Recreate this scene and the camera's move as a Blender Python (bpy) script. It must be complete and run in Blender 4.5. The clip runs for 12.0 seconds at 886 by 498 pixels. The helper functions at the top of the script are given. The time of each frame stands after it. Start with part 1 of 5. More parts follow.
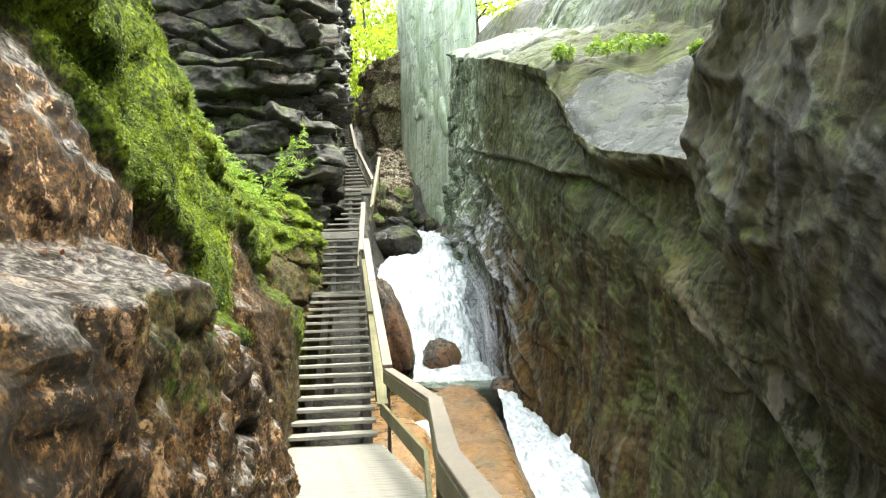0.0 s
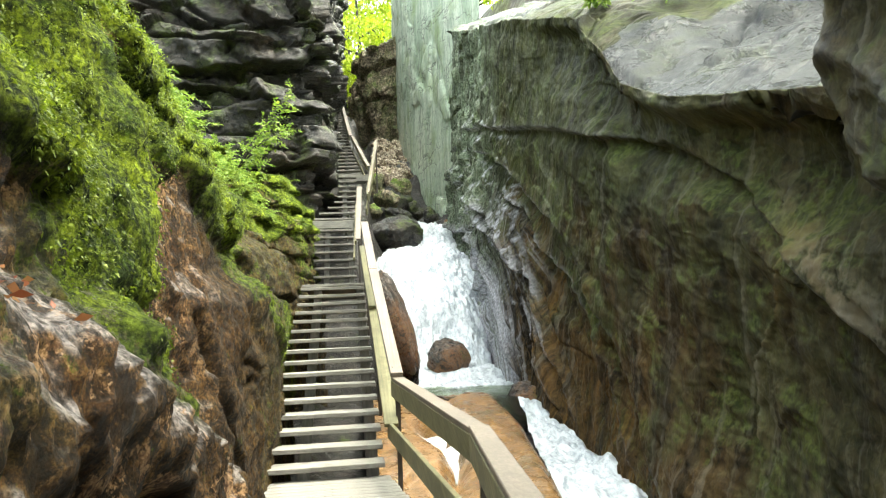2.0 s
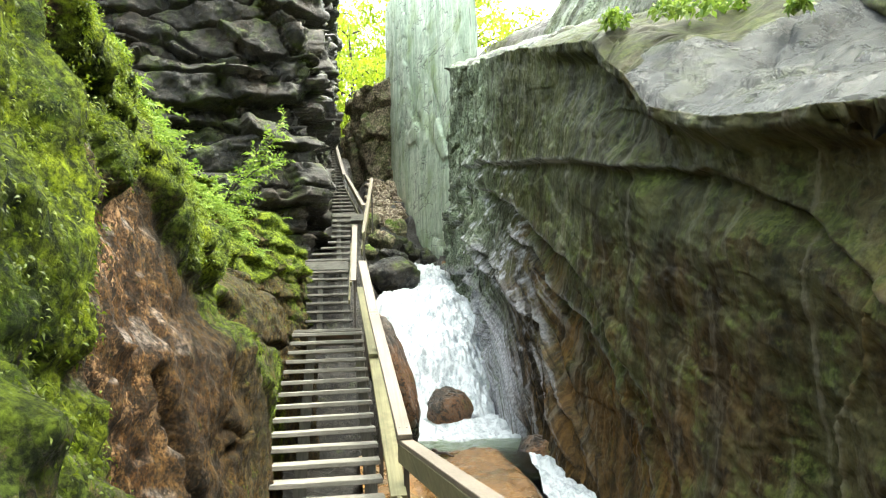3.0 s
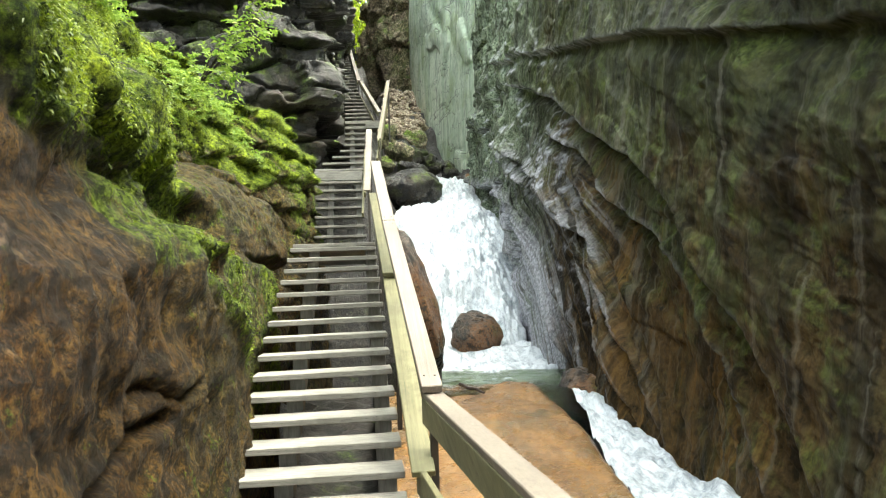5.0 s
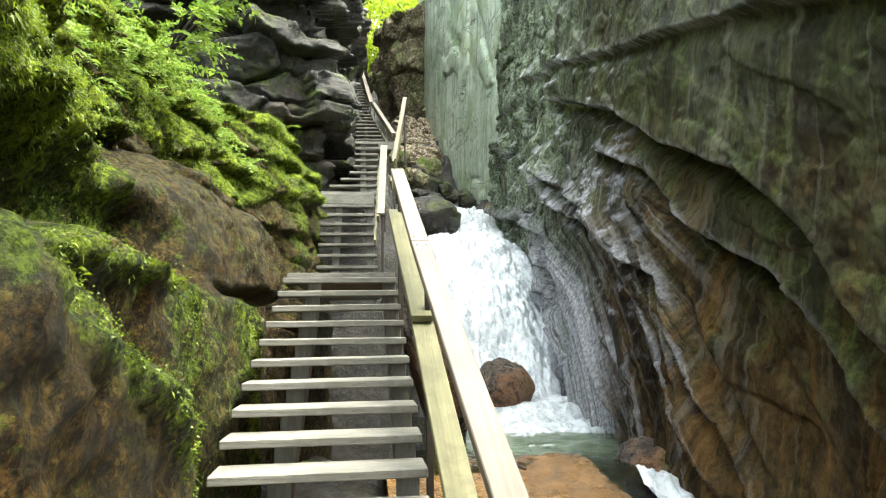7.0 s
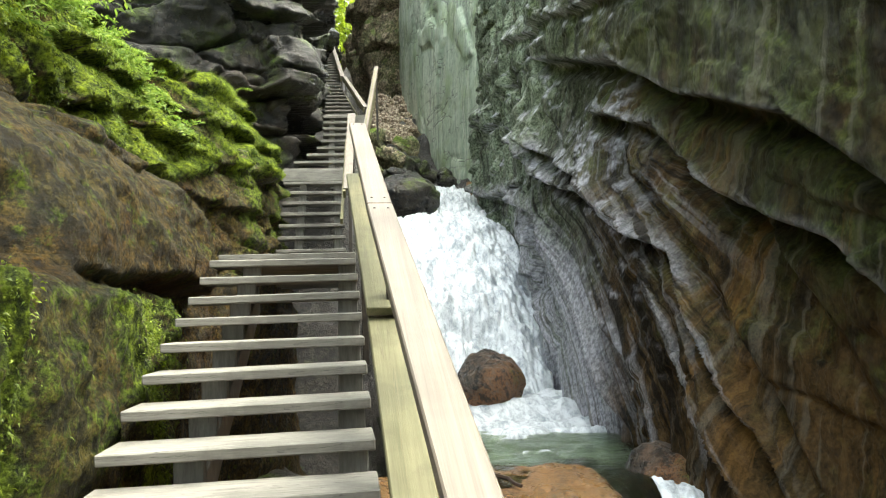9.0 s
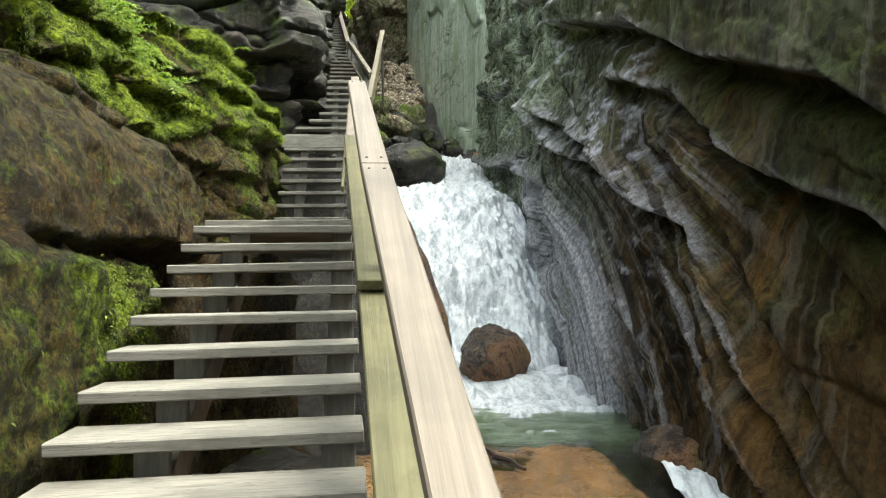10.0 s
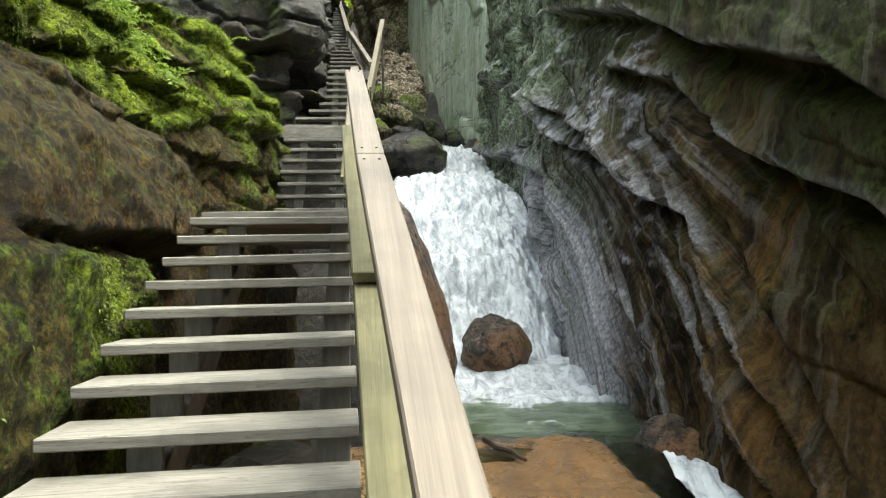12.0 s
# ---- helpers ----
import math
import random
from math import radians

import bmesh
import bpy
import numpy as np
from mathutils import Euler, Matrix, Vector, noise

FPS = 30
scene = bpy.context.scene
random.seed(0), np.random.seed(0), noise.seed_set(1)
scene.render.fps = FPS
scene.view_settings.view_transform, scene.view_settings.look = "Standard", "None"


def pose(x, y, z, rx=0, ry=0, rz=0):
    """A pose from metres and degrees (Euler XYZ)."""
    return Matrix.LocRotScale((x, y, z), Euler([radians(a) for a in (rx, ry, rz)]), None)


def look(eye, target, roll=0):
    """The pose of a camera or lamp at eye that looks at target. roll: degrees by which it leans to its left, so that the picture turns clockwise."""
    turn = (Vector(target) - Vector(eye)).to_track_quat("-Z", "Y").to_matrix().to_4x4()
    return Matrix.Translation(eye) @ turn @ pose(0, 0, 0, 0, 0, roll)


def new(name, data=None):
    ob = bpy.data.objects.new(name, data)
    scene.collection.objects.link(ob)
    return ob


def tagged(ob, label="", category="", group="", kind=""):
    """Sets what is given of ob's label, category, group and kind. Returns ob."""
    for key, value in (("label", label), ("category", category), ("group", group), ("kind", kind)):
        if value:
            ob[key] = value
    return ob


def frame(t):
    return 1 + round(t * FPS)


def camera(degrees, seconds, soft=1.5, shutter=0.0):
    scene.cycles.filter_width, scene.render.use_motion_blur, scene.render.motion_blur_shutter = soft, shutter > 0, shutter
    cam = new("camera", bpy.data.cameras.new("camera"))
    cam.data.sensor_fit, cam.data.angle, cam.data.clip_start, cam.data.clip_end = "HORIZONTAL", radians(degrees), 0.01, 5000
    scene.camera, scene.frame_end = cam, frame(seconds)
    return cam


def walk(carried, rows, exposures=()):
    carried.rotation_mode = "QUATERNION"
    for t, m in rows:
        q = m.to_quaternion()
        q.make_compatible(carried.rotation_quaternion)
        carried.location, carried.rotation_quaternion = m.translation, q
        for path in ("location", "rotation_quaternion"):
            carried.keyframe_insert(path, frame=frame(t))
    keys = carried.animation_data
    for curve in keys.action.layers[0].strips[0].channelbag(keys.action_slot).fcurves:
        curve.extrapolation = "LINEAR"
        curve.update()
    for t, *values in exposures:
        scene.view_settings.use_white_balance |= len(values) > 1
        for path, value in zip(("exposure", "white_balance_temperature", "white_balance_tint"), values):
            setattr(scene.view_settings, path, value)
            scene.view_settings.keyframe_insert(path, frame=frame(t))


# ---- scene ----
cam = camera(60.3, 12.0, 1.1)
PATH = [
    (0.0, -0.000, 0.000, 1.500, 95.87, 1.88, -6.48),
    (0.5, -0.029, 0.612, 1.497, 96.15, 2.02, -7.45),
    (1.0, -0.039, 1.243, 1.449, 96.43, 2.49, -7.29),
    (1.5, 0.015, 1.874, 1.487, 95.89, 2.59, -6.54),
    (2.0, -0.066, 2.422, 1.476, 95.86, 2.31, -6.95),
    (2.5, -0.140, 3.014, 1.553, 96.24, 2.27, -6.76),
    (2.7, -0.165, 3.235, 1.570, 99.11, 2.45, -7.57),
    (4.3, -0.048, 4.930, 1.568, 95.65, 1.61, -7.26),
    (4.5, -0.039, 5.162, 1.574, 94.29, 1.91, -6.58),
    (5.0, -0.017, 5.768, 1.605, 93.27, 2.20, -6.20),
    (5.5, -0.023, 6.336, 1.674, 93.05, 1.83, -5.93),
    (6.0, -0.099, 6.963, 1.706, 92.73, 2.05, -5.38),
    (6.5, -0.085, 7.577, 1.711, 94.86, 1.83, -5.36),
    (7.0, -0.119, 8.118, 1.720, 96.07, 0.70, -5.99),
    (7.2, -0.115, 8.310, 1.724, 95.93, 0.30, -6.73),
    (8.8, 0.075, 9.540, 1.767, 94.88, 3.00, -6.56),
    (9.0, 0.107, 9.655, 1.770, 95.00, 1.92, -7.30),
    (9.5, 0.179, 9.879, 1.777, 93.48, 0.40, -7.48),
    (10.0, 0.178, 10.083, 1.782, 92.93, 0.91, -6.96),
    (10.5, 0.189, 10.153, 1.797, 93.02, 1.16, -6.19),
    (11.0, 0.237, 10.153, 1.794, 92.90, 0.94, -6.40),
    (11.5, 0.225, 10.143, 1.788, 92.54, 0.96, -6.54),
    (12.0, 0.211, 10.119, 1.790, 92.17, 1.17, -6.76),
]
walk(cam, [(t, pose(x, y, z, rx, ry, rz)) for t, x, y, z, rx, ry, rz in PATH], [(0, 3.37, 6900, -2), (2.5, 3.27, 6900, -2), (6.5, 3.28, 6800, -1), (9, 3.0, 6800, 0), (9.6, 2.72, 6800, 0), (12, 2.65, 6800, 0)])

# ---- light ----
world = bpy.data.worlds.new("sky")
scene.world = world
world.use_nodes = True
wt = world.node_tree
sky = wt.nodes.new("ShaderNodeTexSky")
sky.sky_type, sky.sun_disc = "NISHITA", False
sky.sun_elevation, sky.sun_rotation = radians(64), radians(97)
sky.dust_density, sky.ozone_density = 5.0, 1.0
pale = wt.nodes.new("ShaderNodeHueSaturation")  # thin bright overcast
pale.inputs["Saturation"].default_value = 0.4
wt.links.new(sky.outputs[0], pale.inputs["Color"])
wt.links.new(pale.outputs[0], wt.nodes["Background"].inputs[0])
wt.nodes["Background"].inputs[1].default_value = 0.15
sun = new("sun", bpy.data.lights.new("sun", "SUN"))
sun.data.energy, sun.data.angle, sun.data.color = 0.5, radians(55), (1, 0.965, 0.89)
sun.matrix_world = look((0, 0, 30), (-3.0, 0.6, 20))


# ---- noise on arrays ----
def hashed(i, j, k, seed):
    h = (i.astype(np.int64) * 374761393 + j.astype(np.int64) * 668265263 + k.astype(np.int64) * 2147483647 + seed * 974634777) & 0xFFFFFFFF
    h = ((h ^ (h >> 13)) * 1274126177) & 0xFFFFFFFF
    h = ((h ^ (h >> 16)) * 2246822519) & 0xFFFFFFFF
    return ((h ^ (h >> 15)) & 0xFFFFFF) / float(0xFFFFFF)


def vnoise(p, seed=0):
    """Value noise, -1 to 1, at points (..., 3)."""
    f = np.floor(p)
    w = p - f
    w = w * w * (3 - 2 * w)
    i, j, k = (f[..., a] for a in range(3))
    out = 0
    for a in (0, 1):
        for b in (0, 1):
            for c in (0, 1):
                g = (w[..., 0] if a else 1 - w[..., 0]) * (w[..., 1] if b else 1 - w[..., 1]) * (w[..., 2] if c else 1 - w[..., 2])
                out = out + g * hashed(i + a, j + b, k + c, seed)
    return out * 2 - 1


def fbm(p, octaves=4, seed=0, gain=0.5):
    out, amp = 0, 1.0
    for o in range(octaves):
        out = out + amp * vnoise(p * 2.0 ** o + 17.3 * o, seed + o)
        amp *= gain
    return out


def cells(p, seed=0):
    """Distance to the nearest and to the second nearest scattered point, and the nearest one's own random number."""
    f = np.floor(p)
    d1 = np.full(p.shape[:-1], 9.0)
    d2 = d1.copy()
    own = np.zeros(p.shape[:-1])
    for a in (-1, 0, 1):
        for b in (-1, 0, 1):
            for c in (-1, 0, 1):
                i, j, k = f[..., 0] + a, f[..., 1] + b, f[..., 2] + c
                dx = i + hashed(i, j, k, seed) - p[..., 0]
                dy = j + hashed(i, j, k, seed + 1) - p[..., 1]
                dz = k + hashed(i, j, k, seed + 2) - p[..., 2]
                d = np.sqrt(dx * dx + dy * dy + dz * dz)
                own = np.where(d < d1, hashed(i, j, k, seed + 3), own)
                d2 = np.where(d < d1, d1, np.minimum(d2, d))
                d1 = np.minimum(d1, d)
    return d1, d2, own


def smooth(a, b, x):
    t = np.clip((x - a) / (b - a), 0, 1)
    return t * t * (3 - 2 * t)


def line_distance(y, z, pts):
    """Distance in the (y, z) plane to a polyline."""
    best = np.full(np.shape(y), 99.0)
    for (y0, z0), (y1, z1) in zip(pts, pts[1:]):
        dy, dz = y1 - y0, z1 - z0
        t = np.clip(((y - y0) * dy + (z - z0) * dz) / (dy * dy + dz * dz), 0, 1)
        best = np.minimum(best, np.hypot(y - y0 - t * dy, z - z0 - t * dz))
    return best


def crease(y, z, pts, depth, width):
    return depth * np.exp(-(line_distance(y, z, pts) / width) ** 2)


# ---- mesh helpers ----
def grid_mesh(name, P, mat, mask=None):
    """A smooth mesh from a grid of points (nu, nv, 3)."""
    nu, nv = P.shape[:2]
    idx = np.arange(nu * nv).reshape(nu, nv)
    a, b, c, d = idx[:-1, :-1], idx[1:, :-1], idx[1:, 1:], idx[:-1, 1:]
    quads = np.stack([a, b, c, d], -1).reshape(-1, 4)
    me = bpy.data.meshes.new(name)
    me.vertices.add(nu * nv)
    me.vertices.foreach_set("co", P.reshape(-1).astype(np.float32))
    me.loops.add(quads.size)
    me.loops.foreach_set("vertex_index", quads.reshape(-1).astype(np.int32))
    me.polygons.add(len(quads))
    me.polygons.foreach_set("loop_start", np.arange(0, quads.size, 4, dtype=np.int32))
    me.polygons.foreach_set("use_smooth", np.ones(len(quads), dtype=bool))
    me.update(calc_edges=True)
    me.materials.append(mat)
    if mask is not None:
        for key, values in mask.items():
            me.attributes.new(key, "FLOAT", "POINT").data.foreach_set("value", values.reshape(-1).astype(np.float32))
    return me


def normals_of(P):
    n = np.cross(np.gradient(P, axis=0), np.gradient(P, axis=1))
    return n / (np.linalg.norm(n, axis=-1, keepdims=True) + 1e-9)


def box_bm(size, centre=(0, 0, 0), bevel=0.004, turn=None):
    bm = bmesh.new()
    bmesh.ops.create_cube(bm, size=1.0)
    bmesh.ops.scale(bm, vec=size, verts=bm.verts)
    if bevel:
        bmesh.ops.bevel(bm, geom=bm.edges[:], offset=bevel, segments=1, affect="EDGES")
    if turn is not None:
        bmesh.ops.transform(bm, matrix=turn, verts=bm.verts)
    bmesh.ops.translate(bm, vec=centre, verts=bm.verts)
    return bm


def part(name, bm, mat, parent=None, label=""):
    me = bpy.data.meshes.new(name)
    bm.to_mesh(me)
    bm.free()
    me.materials.append(mat)
    ob = new(name, me)
    ob.parent = parent
    if label:
        ob["label"] = label
    return ob


def beam_bm(a, b, width, height, bevel=0.004):
    """A plank from a to b: width across (level), height upright; a and b are the middle of its ends."""
    a, b = Vector(a), Vector(b)
    d = b - a
    side = d.cross(Vector((0, 0, 1))).normalized()
    up = side.cross(d).normalized()
    m = Matrix((side, d.normalized(), up)).transposed().to_4x4()
    return box_bm((width, d.length, height), (a + b) / 2, bevel, m)


# ---- materials ----
def material(name):
    mat = bpy.data.materials.new(name)
    mat.use_nodes = True
    nt = mat.node_tree
    return mat, nt, nt.nodes["Principled BSDF"]


class Nodes:
    """Short hands for building a node tree."""

    def __init__(self, nt):
        self.nt = nt
        self.place = nt.nodes.new("ShaderNodeTexCoord").outputs["Object"]

    def mapped(self, scale, turn=(0, 0, 0), src=None):
        n = self.nt.nodes.new("ShaderNodeMapping")
        n.inputs["Scale"].default_value = scale
        n.inputs["Rotation"].default_value = [radians(a) for a in turn]
        self.nt.links.new(src or self.place, n.inputs[0])
        return n.outputs[0]

    def noise(self, scale, detail=6, rough=0.6, vec=None, distortion=0.0):
        n = self.nt.nodes.new("ShaderNodeTexNoise")
        n.inputs["Scale"].default_value, n.inputs["Detail"].default_value, n.inputs["Roughness"].default_value = scale, detail, rough
        n.inputs["Distortion"].default_value = distortion
        self.nt.links.new(vec or self.place, n.inputs["Vector"])
        return n.outputs["Fac"]

    def voronoi(self, scale, vec=None, feature="F1"):
        n = self.nt.nodes.new("ShaderNodeTexVoronoi")
        n.feature = feature
        n.inputs["Scale"].default_value = scale
        self.nt.links.new(vec or self.place, n.inputs["Vector"])
        return n.outputs["Distance"]

    def ramp(self, src, lo, hi, a=0.0, b=1.0):
        n = self.nt.nodes.new("ShaderNodeMapRange")
        n.inputs[1].default_value, n.inputs[2].default_value, n.inputs[3].default_value, n.inputs[4].default_value = lo, hi, a, b
        self.nt.links.new(src, n.inputs[0])
        return n.outputs[0]

    def math(self, op, a, b):
        n = self.nt.nodes.new("ShaderNodeMath")
        n.operation = op
        for sock, v in zip(n.inputs, (a, b)):
            if isinstance(v, (int, float)):
                sock.default_value = v
            else:
                self.nt.links.new(v, sock)
        return n.outputs[0]

    def mix(self, fac, a, b, blend="MIX"):
        n = self.nt.nodes.new("ShaderNodeMix")
        n.data_type, n.blend_type = "RGBA", blend
        for sock, v in ((n.inputs[0], fac), (n.inputs[6], a), (n.inputs[7], b)):
            if isinstance(v, (int, float)):
                sock.default_value = v
            elif isinstance(v, tuple):
                sock.default_value = (*v, 1)
            else:
                self.nt.links.new(v, sock)
        return n.outputs[2]

    def split(self, src):
        n = self.nt.nodes.new("ShaderNodeSeparateXYZ")
        self.nt.links.new(src, n.inputs[0])
        return n.outputs

    def normal_z(self):
        return self.split(self.nt.nodes.new("ShaderNodeNewGeometry").outputs["Normal"])[2]

    def bump(self, height, strength, distance, into, base=None):
        n = self.nt.nodes.new("ShaderNodeBump")
        n.inputs["Strength"].default_value, n.inputs["Distance"].default_value = strength, distance
        self.nt.links.new(height, n.inputs["Height"])
        if base:
            self.nt.links.new(base, n.inputs["Normal"])
        if into:
            self.nt.links.new(n.outputs[0], into.inputs["Normal"])
        return n.outputs[0]

    def put(self, src, sock):
        self.nt.links.new(src, sock)


def rock_material(name, dark, light, stain, moss=0.0, moss_up=0.3, rough=(0.5, 0.85), streak=0.0, moss_dark=(0.05, 0.085, 0.008), moss_light=(0.17, 0.25, 0.02), stained=(0.5, 0.68)):
    """Weathered rock: two tones, stains, run-down streaks, and moss that likes ledges."""
    mat, nt, bsdf = material(name)
    n = Nodes(nt)
    big = n.noise(0.55, 5, 0.6)
    mid = n.noise(2.7, 8, 0.65)
    fine = n.noise(22, 6, 0.7)
    col = n.mix(n.ramp(mid, 0.418, 0.600), dark, light)
    col = n.mix(n.ramp(big, *stained), col, stain)
    mottle = n.noise(8.5, 10, 0.8)
    col = n.mix(n.ramp(mottle, 0.503, 0.569, 0, 0.8), col, tuple(min(1.0, 1.9 * c + 0.01) for c in light))
    col = n.mix(n.ramp(mottle, 0.497, 0.431, 0, 0.9), col, tuple(0.35 * c for c in dark))
    grit = n.noise(48, 8, 0.8)
    col = n.mix(n.ramp(grit, 0.508, 0.420, 0, 0.75), col, tuple(0.4 * c for c in dark))
    if streak:
        run = n.noise(1.0, 5, 0.6, n.mapped((2, 4.2, 0.32)), 0.6)
        col = n.mix(n.ramp(run, 0.52, 0.7, 0, streak), col, n.mix(0.5, stain, light))
        run2 = n.noise(1.0, 5, 0.65, n.mapped((5, 6, 0.25), (0, 0, 20)), 0.4)
        col = n.mix(n.ramp(run2, 0.55, 0.7, 0, streak), col, tuple(0.25 * c for c in dark))
    wet = n.ramp(n.noise(1.3, 4, 0.6), 0.4, 0.65, rough[0], rough[1])
    if moss:
        up = n.ramp(n.normal_z(), moss_up - 0.25, moss_up + 0.35)
        patch = n.ramp(n.noise(1.4, 7, 0.7), 0.62 - moss * 0.35, 0.72 - moss * 0.3)
        amount = n.math("MULTIPLY", patch, n.ramp(up, 0, 1, 0.35, 1.0))
        amount = n.math("MINIMUM", n.math("MAXIMUM", amount, 0.0), 1.0)
        mtone = n.mix(n.ramp(n.noise(3.3, 6, 0.7), 0.35, 0.65), moss_dark, moss_light)
        tuft = n.noise(17, 6, 0.7)
        # shade between the moss tufts, mixed in as near-black green
        mtone = n.mix(n.ramp(tuft, 0.526, 0.432, 0, 0.9), mtone, (0.012, 0.022, 0.003))
        col = n.mix(amount, col, mtone)
        wet = n.math("MAXIMUM", wet, n.math("MULTIPLY", amount, 0.95))
    n.put(col, bsdf.inputs["Base Color"])
    n.put(wet, bsdf.inputs["Roughness"])
    h = n.math("ADD", n.math("ADD", mid, n.math("MULTIPLY", mottle, 0.8)), n.math("ADD", n.math("MULTIPLY", fine, 0.35), n.math("MULTIPLY", grit, 0.15)))
    n.bump(n.math("ADD", h, n.math("MULTIPLY", n.noise(70, 4, 0.7), 0.12)), 0.9, 0.08, bsdf)
    return mat


def left_wall_material(name):
    """Brown rock with lichen and grit, wet flat ledges with sky sheen painted pale, and moss that follows the "moss"
    values of its mesh.
    """
    mat, nt, bsdf = material(name)
    n = Nodes(nt)

    def value(key):
        node = nt.nodes.new("ShaderNodeAttribute")
        node.attribute_name = key
        return node.outputs["Fac"]

    block, grown = value("rough_block"), value("moss")
    big, mid, fine = n.noise(0.55, 5, 0.6), n.noise(2.7, 9, 0.7), n.noise(22, 6, 0.7)
    mottle, grit = n.noise(8.5, 10, 0.8), n.noise(42, 8, 0.8)
    col = n.mix(n.ramp(mid, 0.460, 0.540), (0.03, 0.019, 0.009), (0.1, 0.062, 0.028))
    col = n.mix(n.ramp(big, 0.48, 0.6, 0, 0.75), col, (0.09, 0.043, 0.014))
    col = n.mix(n.ramp(mottle, 0.505, 0.555, 0, 0.8), col, (0.17, 0.112, 0.06))
    col = n.mix(n.ramp(mottle, 0.489, 0.439, 0, 0.85), col, (0.02, 0.014, 0.008))
    run = n.noise(1.0, 6, 0.65, n.mapped((0.8, 5, 0.5)), 0.6)
    col = n.mix(n.ramp(run, 0.535, 0.590, 0, 0.5), col, (0.025, 0.016, 0.009))
    col = n.mix(n.ramp(grit, 0.511, 0.435, 0, 0.7), col, (0.02, 0.014, 0.009))
    lichen = n.ramp(n.math("ADD", n.noise(2.9, 9, 0.78), n.math("MULTIPLY", grit, 0.3)), 0.69, 0.72)
    col = n.mix(n.math("MULTIPLY", lichen, block), col, n.mix(n.ramp(fine, 0.422, 0.547), (0.2, 0.115, 0.085), (0.5, 0.37, 0.31)))
    col = n.mix(1.0, col, n.mix(block, (0.68, 0.58, 0.27), (1.45, 1.24, 0.92)), "MULTIPLY")
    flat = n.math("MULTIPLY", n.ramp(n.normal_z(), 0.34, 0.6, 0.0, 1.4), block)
    # upward faces go pale grey: their wet sky sheen as colour
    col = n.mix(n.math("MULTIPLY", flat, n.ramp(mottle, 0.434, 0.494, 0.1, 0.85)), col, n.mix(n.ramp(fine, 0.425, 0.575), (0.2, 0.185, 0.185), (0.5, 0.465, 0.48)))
    rough = n.ramp(n.noise(1.3, 4, 0.6), 0.4, 0.65, 0.5, 0.85)
    rough = n.math("SUBTRACT", rough, n.math("MULTIPLY", flat, 0.25))
    slime = n.math("MULTIPLY", n.ramp(n.noise(1.9, 8, 0.75), 0.34, 0.5), n.ramp(grown, 0.2, 0.4))
    col = n.mix(n.math("MULTIPLY", slime, 0.85), col, n.mix(n.ramp(mottle, 0.460, 0.540), (0.018, 0.018, 0.003), (0.085, 0.078, 0.017)))
    amount = n.ramp(n.math("ADD", grown, n.ramp(n.noise(6.0, 9, 0.8), 0, 1, -1.0, 1.0)), 0.38, 0.54)
    tone = n.mix(n.ramp(n.noise(2.6, 8, 0.75), 0.4, 0.6), (0.05, 0.086, 0.006), (0.24, 0.315, 0.02))
    # dark gaps between tufts: shade put into the moss colour
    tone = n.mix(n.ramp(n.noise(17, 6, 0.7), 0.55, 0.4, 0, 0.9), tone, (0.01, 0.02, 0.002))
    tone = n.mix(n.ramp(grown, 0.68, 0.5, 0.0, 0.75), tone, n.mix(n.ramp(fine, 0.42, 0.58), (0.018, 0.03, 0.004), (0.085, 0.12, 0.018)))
    col = n.mix(amount, col, tone)
    speck = n.math("ADD", n.math("MULTIPLY", fine, 0.5), n.math("MULTIPLY", grit, 0.5))
    col = n.mix(1.0, col, n.mix(n.ramp(speck, 0.43, 0.57), (0.42, 0.42, 0.42), (1.55, 1.52, 1.4)), "MULTIPLY")
    n.put(col, bsdf.inputs["Base Color"])
    n.put(n.math("MAXIMUM", rough, n.math("MULTIPLY", amount, 0.95)), bsdf.inputs["Roughness"])
    h = n.math("ADD", n.math("ADD", mid, mottle), n.math("ADD", n.math("MULTIPLY", fine, 0.6), n.math("MULTIPLY", grit, 0.45)))
    n.bump(h, 1.0, 0.09, bsdf)
    bsdf.inputs["Specular IOR Level"].default_value = 0.18
    return mat


